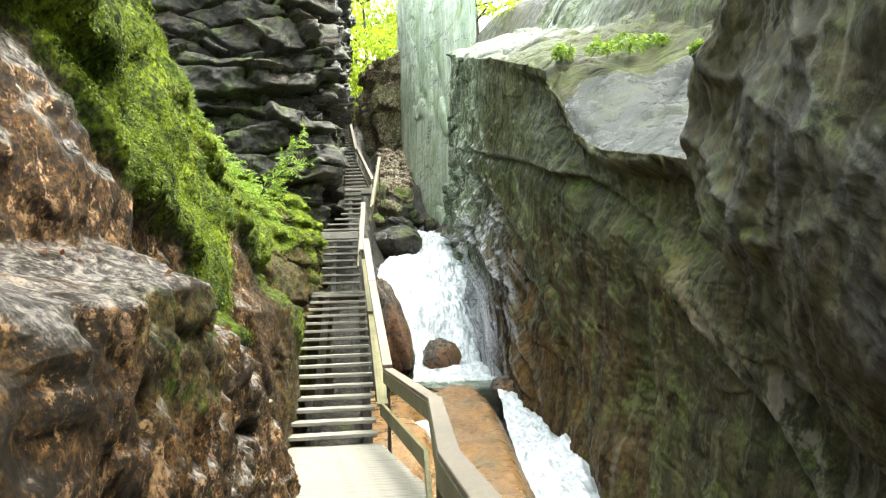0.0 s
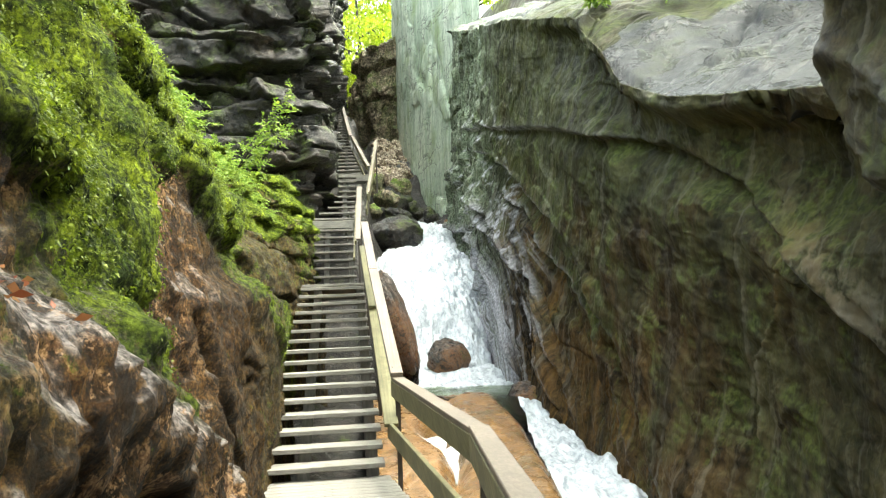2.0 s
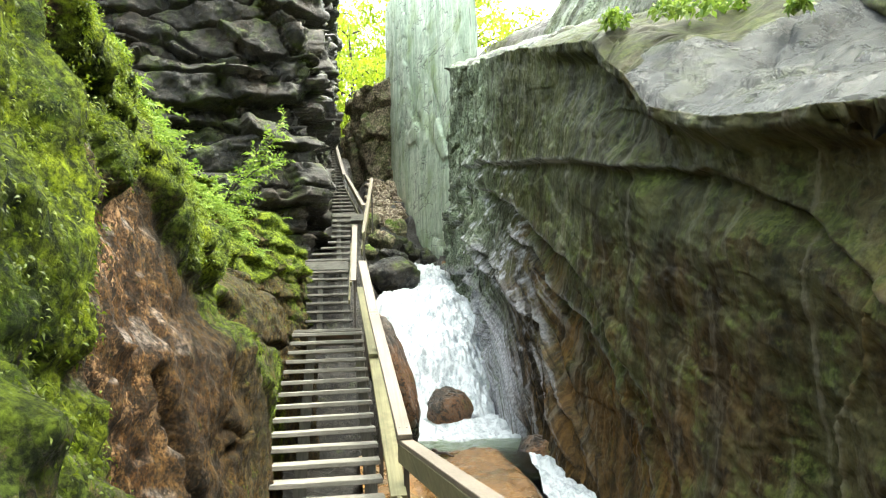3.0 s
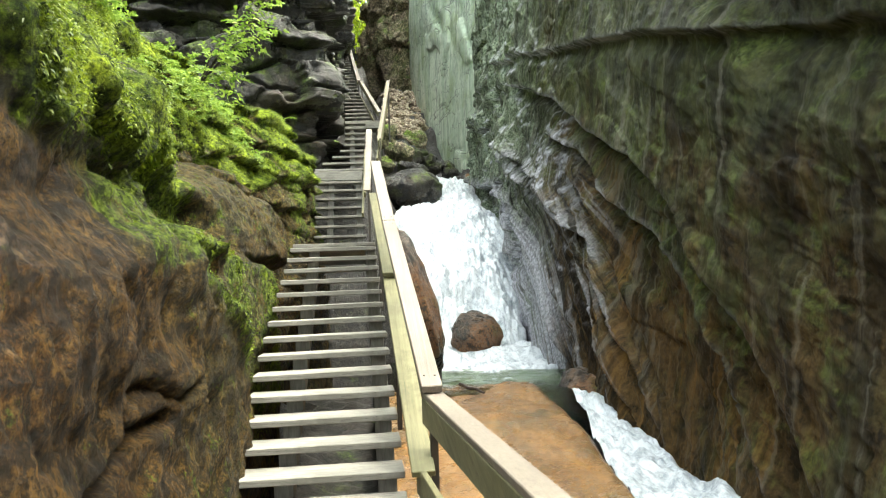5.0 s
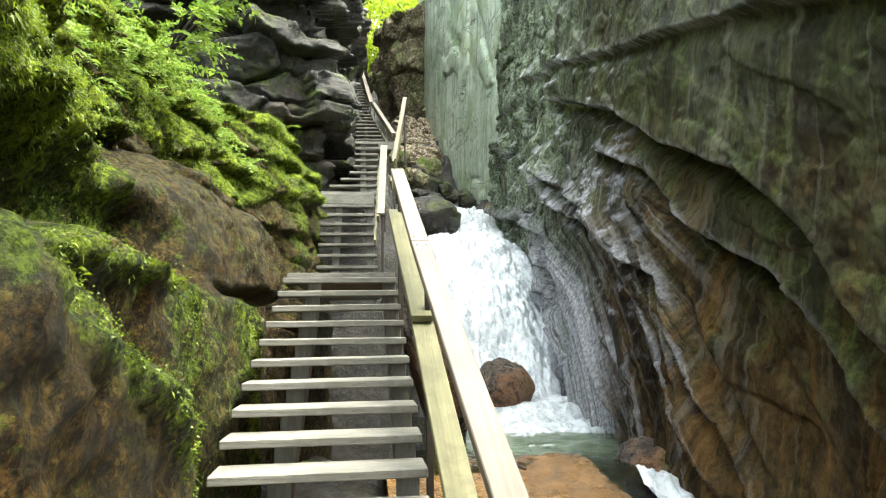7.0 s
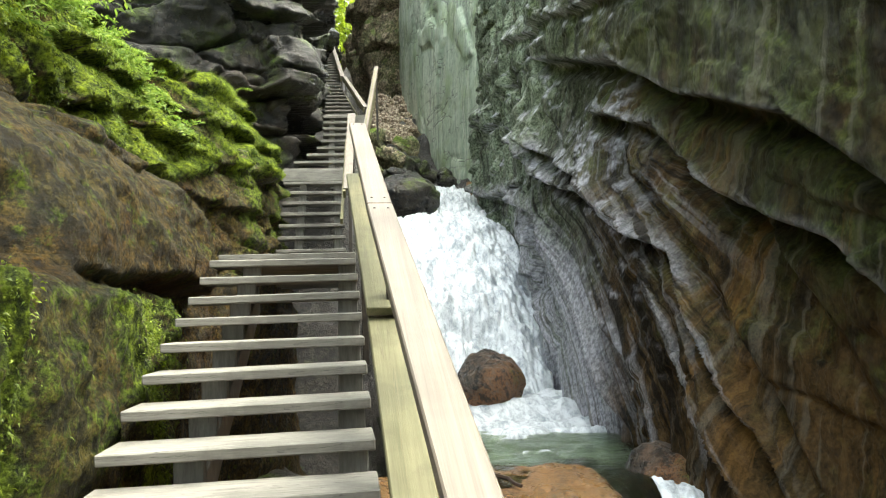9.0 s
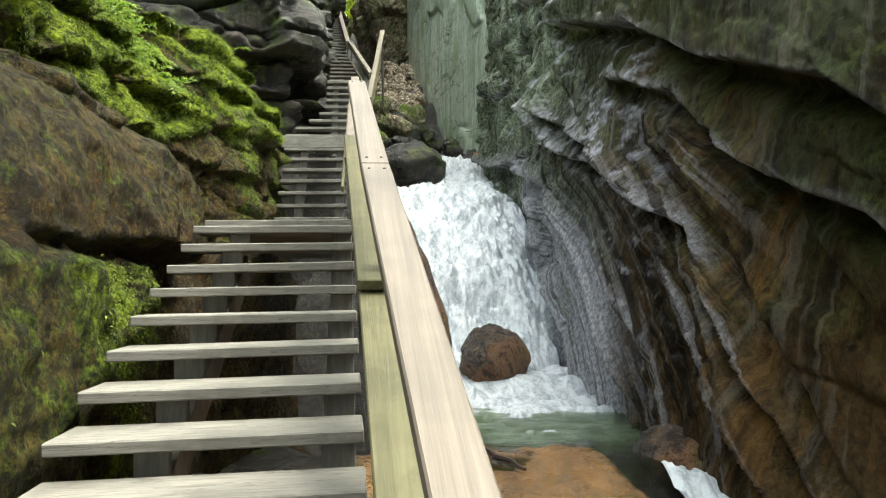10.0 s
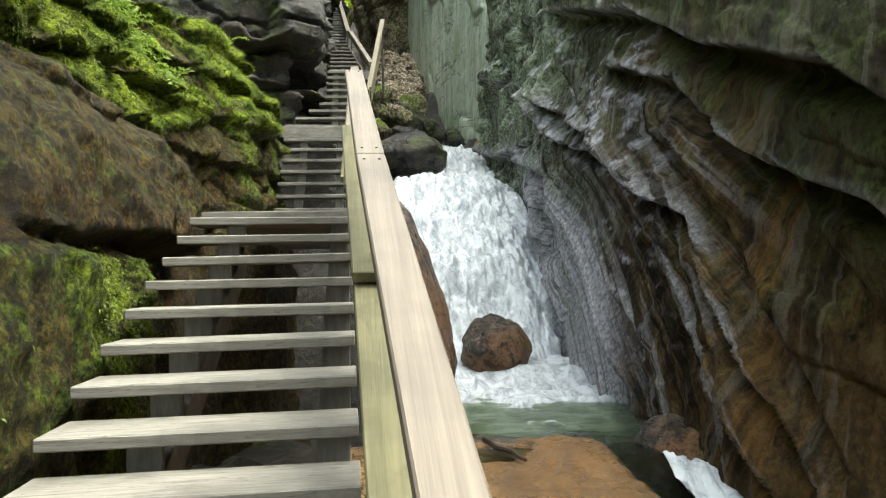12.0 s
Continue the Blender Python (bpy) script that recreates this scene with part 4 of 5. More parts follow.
def wall_left():
    crest = np.interp(ys, *LEFT_CREST)
    low = np.concatenate([np.linspace(-1.8, -0.35, 14), np.linspace(-0.3, 2.6, 110)])
    Z = np.concatenate([np.repeat(low[None], len(ys), 0), 2.6 + (crest[:, None] - 2.6) * np.linspace(0.01, 1, 110)[None]], 1)
    Y = np.repeat(ys[:, None], Z.shape[1], 1)
    X = left_x(Y, Z)
    k = np.linspace(0.02, 1, 50)
    X2 = X[:, -1:] - 5.0 * k[None]
    Z2 = Z[:, -1:] + 1.6 * k[None] ** 1.3
    P = np.stack([np.concatenate([X, X2], 1), np.concatenate([Y, np.repeat(ys[:, None], 50, 1)], 1), np.concatenate([Z, Z2], 1)], -1)
    m = left_moss(P)
    d = 0.08 * fbm(P * 0.9, 3, 61) + 0.035 * fbm(P * 3.2, 4, 65) + 0.03 * fbm(P * 7, 4, 66, 0.6)
    rough = smooth(8.2, 6.8, P[..., 1]) * smooth(2.1, 1.7, P[..., 2])
    d = d + rough * (0.035 * (1 - np.abs(fbm(P * 2.6, 4, 67, 0.6))) ** 2 - 0.02 * smooth(0.2, 0.55, vnoise(P * 1.9, 68)) + 0.012 * np.round(2 * vnoise(P * np.array([1.5, 1.5, 2.2]), 69)) / 2 + 0.018 * (1 - 2 * np.abs(vnoise(P * np.array([5, 5, 2.0]), 79))) + 0.02 * fbm(P * np.array([11, 11, 5]), 3, 80, 0.7))
    far = smooth(8, 9.5, P[..., 1]) * smooth(1.2, 2.0, P[..., 2])
    far = far * (1 - 0.85 * smooth(11.8, 12.5, P[..., 1]) * smooth(17.8, 17.2, P[..., 1]) * smooth(3.05, 2.9, P[..., 2]))
    c1, c2, own = cells(P * np.array([1.1, 1.0, 1.4]) + 0.2 * fbm(P * 1.5, 2, 70)[..., None], 71)
    d = d + 0.1 * smooth(0.35, 0.75, m) + far * (0.1 * (own - 0.5) - 0.09 * np.exp(-((c2 - c1) / 0.09) ** 2))
    c1, c2, own = cells(P * np.array([4.0, 4.0, 2.6]), 77)
    d = d + 0.08 * smooth(0.35, 0.7, m) * (0.75 - c1) * smooth(-0.4, 0.2, vnoise(P * 1.7, 78))
    d = d + 0.05 * smooth(0.4, 0.7, m) * (np.abs(vnoise(P * np.array([3.5, 3.5, 1.6]), 75)) + 0.6 * vnoise(P * np.array([9, 9, 5]), 76))
    P = P + np.array([1.0, 0, 0.2]) * d[..., None]
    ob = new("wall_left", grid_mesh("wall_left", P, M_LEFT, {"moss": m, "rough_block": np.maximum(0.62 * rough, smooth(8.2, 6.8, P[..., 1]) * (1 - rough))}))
    return tagged(ob, "brown rock wall of the gorge with bright moss", "rock wall", kind="structure"), P, m


LEFT_WALL, LEFT_P, LEFT_M = wall_left()


def plan_sheet(name, pts, z0, z1, mat, label, block=1.0, amp=0.7, du=0.12, seed=0, lean=0.0, flatness=(0.7, 0.7, 1.3), angular=0.0, rise=None):
    """An upright rock face along a line in the plan, broken into blocks."""
    pts = np.array(pts, float)
    seg = np.hypot(*np.diff(pts, axis=0).T)
    at = np.concatenate([[0], np.cumsum(seg)])
    u = np.arange(0, at[-1], du)
    x, y = np.interp(u, at, pts[:, 0]), np.interp(u, at, pts[:, 1])
    z = np.arange(z0, z1, du)
    tx, ty = np.gradient(x), np.gradient(y)
    ln = np.hypot(tx, ty)
    nx, ny = ty / ln, -tx / ln
    top = np.full_like(y, z1) if rise is None else np.minimum(z1, rise[0] + rise[1] * np.clip(y - rise[2], 0, 99))
    P = np.stack([np.repeat(x[:, None], len(z), 1), np.repeat(y[:, None], len(z), 1), z0 + (z[None] - z0) * (top[:, None] - z0) / (z1 - z0)], -1)
    c1, c2, own = cells(P / block * np.array(flatness) + 0.25 * fbm(P * 0.7, 2, seed)[..., None], seed)
    tilt = (hashed(np.floor(own * 977), own * 0, own * 0, 5) - 0.5) * P[..., 2] + (hashed(np.floor(own * 991), own * 0, own * 0, 6) - 0.5) * (P[..., 0] - P[..., 1])
    tilt = (tilt * 1.3 / block) % 1.0 - 0.5
    d = 0.45 * amp * tilt * angular + amp * (own - 0.5) - 0.35 * amp * np.exp(-((c2 - c1) / 0.07) ** 2) + 0.22 * amp * fbm(P * 1.3, 6, seed + 7, 0.6) + lean * (P[..., 2] - z0)
    P[..., 0] += nx[:, None] * d
    P[..., 1] += ny[:, None] * d
    return tagged(new(name, grid_mesh(name, P, mat)), label, "rock wall", kind="structure")


plan_sheet("wall_cliff", [(-9, 25.0), (-3, 25.6), (-1.0, 26.4), (-0.9, 28), (-0.85, 34), (-0.8, 62)], 2.0, 26, M_CLIFF, "black blocky overhanging cliff with wet ledges", 1.25, 1.05, 0.07, 101, 0.01, (0.42, 0.42, 1.55), 1.3, rise=(15.0, 0.47, 26))
plan_sheet("wall_far_green", [(3.6, 56), (3.05, 46), (2.95, 41.5), (3.25, 39), (3.95, 36), (4.4, 33.5), (5.2, 30.2)], 3.5, 25, M_FAR, "pale green upright rock wall, spray haze in its colour", 2.6, 0.12, 0.09, 131, 0.0, (0.6, 0.6, 0.4), 0.0, rise=(17.0, 0.42, 31))
plan_sheet("wall_far_brown", [(0.7, 60), (0.85, 50), (1.6, 47.5), (2.6, 46.4), (3.3, 45.5)], 7, 18.6, M_FARBROWN, "fractured brown rock with moss and ledges", 1.3, 0.8, 0.09, 151, 0.0, (0.8, 0.8, 0.7), 0.9)


def stair_line(y):
    return np.interp(y, [20, 24.2, 28.2, 34, 42, 50, 62], [2.3, 4.6, 6.8, 9.2, 13.2, 15.5, 19.5])


def bed_z(x, y):
    mid = np.interp(y, [-40, 8, 10, 14, 16.8, 17.4, 22, 22.9, 26, 31, 36, 45, 56, 70, 200], [-2.0, -1.7, -1.5, -1.2, -0.6, -0.5, -0.6, 0.4, 2.9, 4.6, 6.8, 10.3, 14.5, 19.5, 45])
    mid = mid - 1.9 * smooth(1.1, 0.3, x) * smooth(20.5, 22.5, y) * smooth(28, 25.5, y)
    z = mid + 0.25 * np.clip(np.abs(x - 2.4) - 1.5, 0, 60)
    z = z + smooth(1.3, 0.4, x) * smooth(23.5, 27, y) * smooth(90, 60, y) * np.clip(stair_line(y) - 1.0 - z, 0, 9)
    heap = smooth(37, 38.5, y) * smooth(47, 45.5, y) * smooth(0.8, 1.5, x) * smooth(3.9, 3.3, x)
    z = z + heap * np.clip(8.3 + 0.52 * (y - 38) - z, 0, 9)
    return z + smooth(6, 14, np.abs(x - 1)) * 10 * smooth(-60, 0, y)


def ground():
    x = np.concatenate([np.linspace(-90, -7, 24), np.linspace(-6.5, 9, 120), np.linspace(10, 90, 24)])
    y = np.concatenate([np.linspace(-90, -8, 20), np.linspace(-7, 60, 420), np.linspace(62, 200, 30)])
    X, Y = np.meshgrid(x, y, indexing="ij")
    Z = bed_z(X, Y)
    P = np.stack([X, Y, Z], -1)
    c1, c2, own = cells(P * 0.9, 173)
    P[..., 2] += 0.18 * fbm(P * 0.7, 4, 171) + 0.08 * fbm(P * 3, 3, 175) + smooth(22, 27, Y) * 0.5 * (own - 0.5)
    return tagged(new("ground", grid_mesh("ground", P, M_BED)), "brown stony bed of the stream and gorge floor", "ground", kind="structure")


ground()


# ---- water ----
def waterfall():
    y = np.concatenate([np.arange(21.9, 26, 0.035), np.arange(26, 33, 0.06)])
    left = np.interp(y, [20.2, 21, 22, 23.5, 26, 27, 28.5, 29.5, 31, 33], [1.5, 1.5, 1.45, 1.2, 0.7, 0.9, 1.8, 2.3, 2.45, 2.3])
    right = np.interp(y, [20.2, 21, 23.5, 26, 31, 33], [3.5, 3.5, 3.75, 3.8, 3.85, 3.9])
    z = np.interp(y, [21.9, 22.2, 22.7, 23.6, 26, 26.8, 29, 31, 33], [-0.05, 0.3, 0.95, 1.95, 3.75, 4.0, 4.4, 5.4, 5.6])
    u = np.linspace(0, 1, 150)
    X = left[:, None] + (right - left)[:, None] * u[None]
    P = np.stack([X, np.repeat(y[:, None], len(u), 1), np.repeat(z[:, None], len(u), 1)], -1)
    d = 0.15 * fbm(P * np.array([1.5, 0.9, 0.9]), 5, 181, 0.6) + 0.045 * fbm(P * np.array([7, 3.5, 3.5]), 4, 187, 0.7)
    P[..., 2] += d - 0.25 * (np.abs(u - 0.5) * 2)[None] ** 4
    P[..., 1] -= 0.5 * d
    return tagged(new("waterfall", grid_mesh("waterfall", P, M_FOAM)), "white foaming waterfall pouring over a rock step", "waterfall", kind="structure")


waterfall()


def pool():
    x, y = np.arange(0.6, 4.4, 0.05), np.arange(16.6, 23.0, 0.05)
    X, Y = np.meshgrid(x, y, indexing="ij")
    P = np.stack([X, Y, np.full_like(X, 0.08)], -1)
    P[..., 2] += 0.02 * fbm(P * 2.2, 4, 191) - 0.6 * smooth(17.4, 16.6, Y)
    return tagged(new("pool", grid_mesh("pool", P, M_POOL)), "clear green pool below the waterfall", "water", kind="structure")


pool()


def pool_bed():
    x, y = np.arange(0.9, 4.3, 0.06), np.arange(16.9, 22.8, 0.06)
    X, Y = np.meshgrid(x, y, indexing="ij")
    P = np.stack([X, Y, -0.32 + 0.2 * smooth(0.9, 0.0, X - 0.9)], -1)
    c1, c2, own = cells(P * 3.2, 193)
    P[..., 2] += 0.1 * (0.6 - c1) + 0.06 * fbm(P * 1.5, 3, 194)
    return tagged(new("pool_bed", grid_mesh("pool_bed", P, M_PEBBLE)), "pale stones on the floor of the pool", "stones", kind="structure")


pool_bed()


def pool_foam():
    """Foam where the falls meet the pool, thinning out in ragged fingers."""
    x, y = np.arange(1.2, 4.3, 0.03), np.arange(18.6, 22.9, 0.03)
    X, Y = np.meshgrid(x, y, indexing="ij")
    P = np.stack([X, Y, 0 * X], -1)
    front = np.interp(X, [1.2, 2.0, 2.8, 3.4, 4.0], [21.1, 20.6, 20.2, 20.0, 20.4])
    front = front + 0.5 * fbm(P * np.array([1.6, 0.7, 1]), 3, 195)
    body = smooth(-0.5, 0.5, Y - front) + 0.5 * fbm(P * np.array([2.2, 4.5, 1]), 4, 196)
    P[..., 2] = 0.05 + 0.28 * smooth(20.9, 21.8, Y) + np.where(body < 0.35, 0.45, 0.12) * np.clip(body - 0.35, -0.6, 1.2) + 0.05 * fbm(P * 4, 4, 197)
    return tagged(new("foam", grid_mesh("foam", P, M_FOAM)), "white foam spreading over the pool", "water", kind="structure")


pool_foam()


def cascade():
    y = np.concatenate([np.arange(-8, 5, 0.15), np.arange(5, 17.3, 0.045)])
    left = np.interp(y, [5, 9, 12, 15, 16.6, 17.3], [1.95, 2.2, 2.5, 2.9, 3.1, 3.15])
    right = np.interp(y, [5, 12, 17.3], [3.7, 3.75, 3.6])
    z = np.interp(y, [5, 9, 12, 15, 16.4, 17.3], [-1.5, -1.15, -0.8, -0.42, -0.2, 0.04])
    u = np.linspace(0, 1, 80)
    X = left[:, None] + (right - left)[:, None] * u[None]
    P = np.stack([X, np.repeat(y[:, None], len(u), 1), np.repeat(z[:, None], len(u), 1)], -1)
    P[..., 2] += 0.14 * fbm(P * np.array([1.8, 1.2, 1]), 5, 201, 0.6) + 0.03 * vnoise(P * np.array([9, 5, 5]), 203)
    return tagged(new("cascade", grid_mesh("cascade", P, M_FOAM)), "white rushing water below the pool", "water", kind="structure")


cascade()


def slab_z(X, Y):
    Z = np.interp(Y, [6, 9, 10.8, 13, 16.5, 17.8, 18.6, 19], [-1.3, -0.75, -0.42, -0.2, 0.02, 0.1, -0.05, -0.4])
    crest = 18.4 - 1.0 * (X - 1.7)
    Z = Z - 0.9 * smooth(0.0, 0.7, Y - crest) - 0.9 * smooth(-0.35, 0.35, X - np.interp(Y, [6, 10.5, 14.5, 16.4, 18], [2.05, 2.4, 2.8, 2.95, 2.9]))
    P = np.stack([X, Y, Z], -1)
    Z = Z + 0.07 * fbm(P * np.array([1.2, 0.8, 1]), 4, 211) + 0.02 * fbm(P * 6, 4, 215)
    step = smooth(0.0, 0.08, Y - 12.6 - 0.9 * (X - 1.2) + 0.25 * vnoise(P * 1.6, 216))
    Z = Z - 0.1 * (1 - step) * smooth(2.0, 1.2, X)
    return Z - 0.22 * np.exp(-((X - groove_x(Y)) / 0.13) ** 2) * smooth(15.6, 14.6, Y)


def groove_x(Y):
    return 0.9 + 0.25 * np.sin(Y * 1.1) + 0.05 * (Y - 10)


def orange_slab():
    x, y = np.arange(0.15, 3.0, 0.035), np.concatenate([np.arange(-8.0, 6.0, 0.12), np.arange(6.0, 19.0, 0.04)])
    X, Y = np.meshgrid(x, y, indexing="ij")
    P = np.stack([X, Y, slab_z(X, Y)], -1)
    return tagged(new("orange_slab", grid_mesh("orange_slab", P, M_ORANGE)), "smooth wet orange rock apron beside the cascade", "rock", kind="structure")


orange_slab()


def thin_water(name, line_x, y0, y1, width, lift, label, seed):
    """A thin thread of white water that lies on the apron."""
    y = np.arange(y0, y1, 0.05)
    t = (y - y0) / (y1 - y0)
    u = np.linspace(-0.5, 0.5, 5)
    wide = width * np.sin(np.pi * np.clip(t, 0.03, 0.97)) * (0.6 + 0.6 * np.abs(vnoise(np.stack([y * 3, y * 0, y * 0], -1), seed)))
    X = line_x(y)[:, None] + wide[:, None] * u[None]
    Y = np.repeat(y[:, None], 5, 1)
    P = np.stack([X, Y, slab_z(X, Y) + lift * (1 - (2 * u[None]) ** 2) + 0.004], -1)
    return tagged(new(name, grid_mesh(name, P, M_FOAM)), label, "water", kind="structure")


thin_water("water_puddle", lambda y: groove_x(y), 12.4, 15.0, 0.3, 0.05, "white water standing in a groove of the apron", 5)


def taper_bm(points, r0, r1, sides=8):
    bm = bmesh.new()
    pts = [Vector(p) for p in points]
    rings = []
    for i, c in enumerate(pts):
        d = (pts[min(i + 1, len(pts) - 1)] - pts[max(i - 1, 0)]).normalized()
        a = d.orthogonal().normalized()
        b = d.cross(a)
        r = r0 + (r1 - r0) * i / (len(pts) - 1)
        rings.append([bm.verts.new(c + (a * math.cos(2 * math.pi * k / sides) + b * math.sin(2 * math.pi * k / sides)) * r) for k in range(sides)])
    for p, q in zip(rings, rings[1:]):
        for k in range(sides):
            bm.faces.new((p[k], p[(k + 1) % sides], q[(k + 1) % sides], q[k])).smooth = True
    bm.faces.new(rings[0][::-1]), bm.faces.new(rings[-1])
    return bm


# ---- boulders ----
def boulder(name, centre, size, mat, label, seed, turn=(0, 0, 0), rough=0.16, n=46):
    th, ph = np.linspace(0.001, math.pi - 0.001, n), np.linspace(0, 2 * math.pi, n * 2)
    T_, F_ = np.meshgrid(th, ph, indexing="ij")
    D = np.stack([np.sin(T_) * np.cos(F_), np.sin(T_) * np.sin(F_), np.cos(T_)], -1)
    c1, c2, own = cells(D * 1.5 + seed, seed)
    r = 1 + rough * fbm(D * 1.4 + seed * 3.1, 4, seed) + 0.5 * rough * (own - 0.5) - 0.25 * rough * np.exp(-((c2 - c1) / 0.08) ** 2) + 0.02 * fbm(D * 9, 3, seed + 5)
    P = D * r[..., None] * np.array(size)
    ob = new(name, grid_mesh(name, P, mat))
    ob.matrix_world = pose(*centre, *turn)
    return tagged(ob, label, "boulder")


boulder("stream_boulder", (2.44, 22.0, 0.6), (0.58, 0.5, 0.55), M_BOULDER, "round brown boulder in the foam below the falls", 6, (0, 0, 30), 0.12)
boulder("dark_boulder", (1.55, 28.9, 4.75), (1.08, 0.9, 0.62), M_CLIFF, "large black wet boulder beside the top of the falls", 8)
boulder("leaning_slab", (0.95, 19.6, 1.25), (0.42, 0.8, 1.5), M_BOULDER, "tilted grey-brown slab between the stairs and the falls", 13, (8, -14, 0))
boulder("pool_boulder", (3.42, 17.6, -0.08), (0.42, 0.5, 0.42), M_BOULDER, "small brown boulder at the mouth of the pool", 23)
for i, (x, y, z, r) in enumerate([(0.9, 31.5, 6.0, 0.6), (2.0, 32.5, 5.9, 0.7), (1.6, 34.5, 7.0, 0.8), (2.8, 34, 6.4, 0.6), (1.2, 36.5, 8.0, 0.7), (3.3, 33, 6.0, 0.5), (2.4, 37.5, 7.8, 0.8)]):
    boulder("upper_boulder", (x, y, z), (0.7 * r, 0.62 * r, 0.5 * r), M_CLIFF if i % 2 else M_FARBROWN, "angular boulder in the upper stream bed", 31 + i, (20 * i, 15 * i, 40 * i), 0.4, 30)
boulder("dark_slab", (1.85, 36.2, 7.0), (1.0, 0.5, 0.75), M_CLIFF, "black wet slab across the upper stream bed", 51, (10, -8, 10), 0.3)
broken_log = tagged(new("broken_log"), "short orange-brown log jammed beside the falls", "log")
part("trunk", taper_bm([(3.62, 30.6, 4.4), (3.66, 30.65, 5.0), (3.68, 30.7, 5.5)], 0.11, 0.09, 10), M_ORANGE, broken_log)
random.seed(4)
for i in range(190):
    y = random.uniform(38, 45)
    x = random.uniform(1.5, 3.1) * y / 41.5
    r = random.uniform(0.08, 0.24)
    boulder("rubble_stone", (x, y, float(bed_z(np.array(x), np.array(y))) + random.uniform(0.12, 0.3)), (r * 1.3, r, r * 0.7), M_RUBBLE, "pale broken stone on the rubble slope", 60 + i, (random.uniform(-30, 30), random.uniform(-30, 30), random.uniform(0, 180)), 0.45, 9)["group"] = "rubble slope"


# ---- stairs ----
def staircase(name, label, y0, run, z0, rise, count, xl, xr, depth=0.36, thick=0.05, stringers=(-0.57, 0.13), block=0.13):
    root = tagged(new(name), label, "staircase", kind="structure")
    for k in range(count):
        at = np.linspace(0, count - 1, len(xl))
        left, right = np.interp(k, at, xl), np.interp(k, np.linspace(0, count - 1, len(xr)), xr)
        w = right - left
        ob = part("tread", box_bm((w, depth, thick), (0, 0, 0), 0.006), M_TREAD, root)
        ob.location = ((left + right) / 2, y0 + run * k + depth / 2, z0 + rise * k - thick / 2)
        ob.rotation_euler = (0, radians(random.uniform(-0.6, 0.2)), radians(random.uniform(-0.6, 0.8)))
    for x in stringers:
        for k in range(count):
            bm = box_bm((block, 0.05, rise), (x, y0 + run * k + depth * 0.35, z0 + rise * (k - 0.5) - thick), 0.004)
            part("riser_block", bm, M_STRINGER, root)
        a = (x, y0 + 0.1, z0 - rise - 0.28)
        b = (x, y0 + run * count, z0 + rise * (count - 1) - 0.28)
        part("stringer", beam_bm(a, b, 0.06, 0.2), M_STRINGER, root)
    return root


staircase("lower_stairs", "weathered grey plank stairs with open risers", 10.316, 0.335, 0.139, 0.139, 16, (-0.95, -0.93, -0.86), (0.255, 0.2))
staircase("second_stairs", "steep grey plank stairs with open risers", 21.5, 0.36, 2.86, 0.24, 7, (-0.92, -0.95), (0.15, 0.12), 0.3, 0.05, (-0.6, 0.03))
staircase("winding_stairs", "grey plank steps winding up beside the cliff", 25.2, 0.33, 4.85, 0.225, 9, (-1.05, -0.85, -0.55, -0.35, -0.3, -0.3, -0.3, -0.3), (0.2, 0.3), 0.28, 0.05, (-0.1,))
staircase("fourth_stairs", "grey plank stairs below the far cliff", 29.8, 0.42, 7.0, 0.23, 10, (-0.32, -0.32), (0.6, 0.2), 0.3, 0.05, (0.0,))
staircase("far_stairs", "narrow grey stairs climbing to the top of the gorge", 34.3, 0.43, 9.4, 0.235, 19, (-0.35, -0.35), (0.15, -0.1), 0.3, 0.05, (-0.15,))


def deck(name, label, y0, y1, xl, xr, z, board=0.14, beam=False):
    root = tagged(new(name), label, "boardwalk", kind="structure")
    y = y0
    while y < y1 - 0.01:
        t = (y - y0) / (y1 - y0)
        left, right = xl[0] + (xl[1] - xl[0]) * t, xr[0] + (xr[1] - xr[0]) * t
        ob = part("plank", box_bm((right - left, board - 0.006, 0.045), (0, 0, 0), 0.004), M_TREAD, root)
        ob.location = ((left + right) / 2 + random.uniform(-0.008, 0.008), y + board / 2, z - 0.0225 + random.uniform(-0.002, 0.002))
        y += board
    if beam:
        part("front_beam", box_bm((xr[0] - xl[0], 0.05, 0.22), ((xl[0] + xr[0]) / 2, y0 - 0.03, z - 0.11), 0.006), M_TREAD, root)
    return root


deck("boardwalk", "weathered grey plank boardwalk", 4.0, 7.2, (-0.62, -0.8), (0.5, 0.66), 0.0)
deck("stair_landing", "weathered grey planks at the foot of the stairs", 7.2, 10.3, (-0.8, -0.97), (0.66, 0.3), 0.0)
deck("near_boardwalk", "weathered grey plank boardwalk behind", -6.0, 4.0, (-0.62, -0.62), (0.55, 0.5), 0.0)
deck("middle_landing", "grey plank walkway between the stairs", 15.75, 21.5, (-0.86, -0.92), (0.2, 0.15), 2.3)
deck("platform", "small grey platform with a broad front beam", 24.23, 25.2, (-1.02, -1.05), (0.13, 0.2), 4.62, 0.14, True)
deck("upper_platform", "small grey platform below the far stairs", 28.4, 29.7, (-0.3, -0.3), (0.75, 0.65), 6.8, 0.14, True)


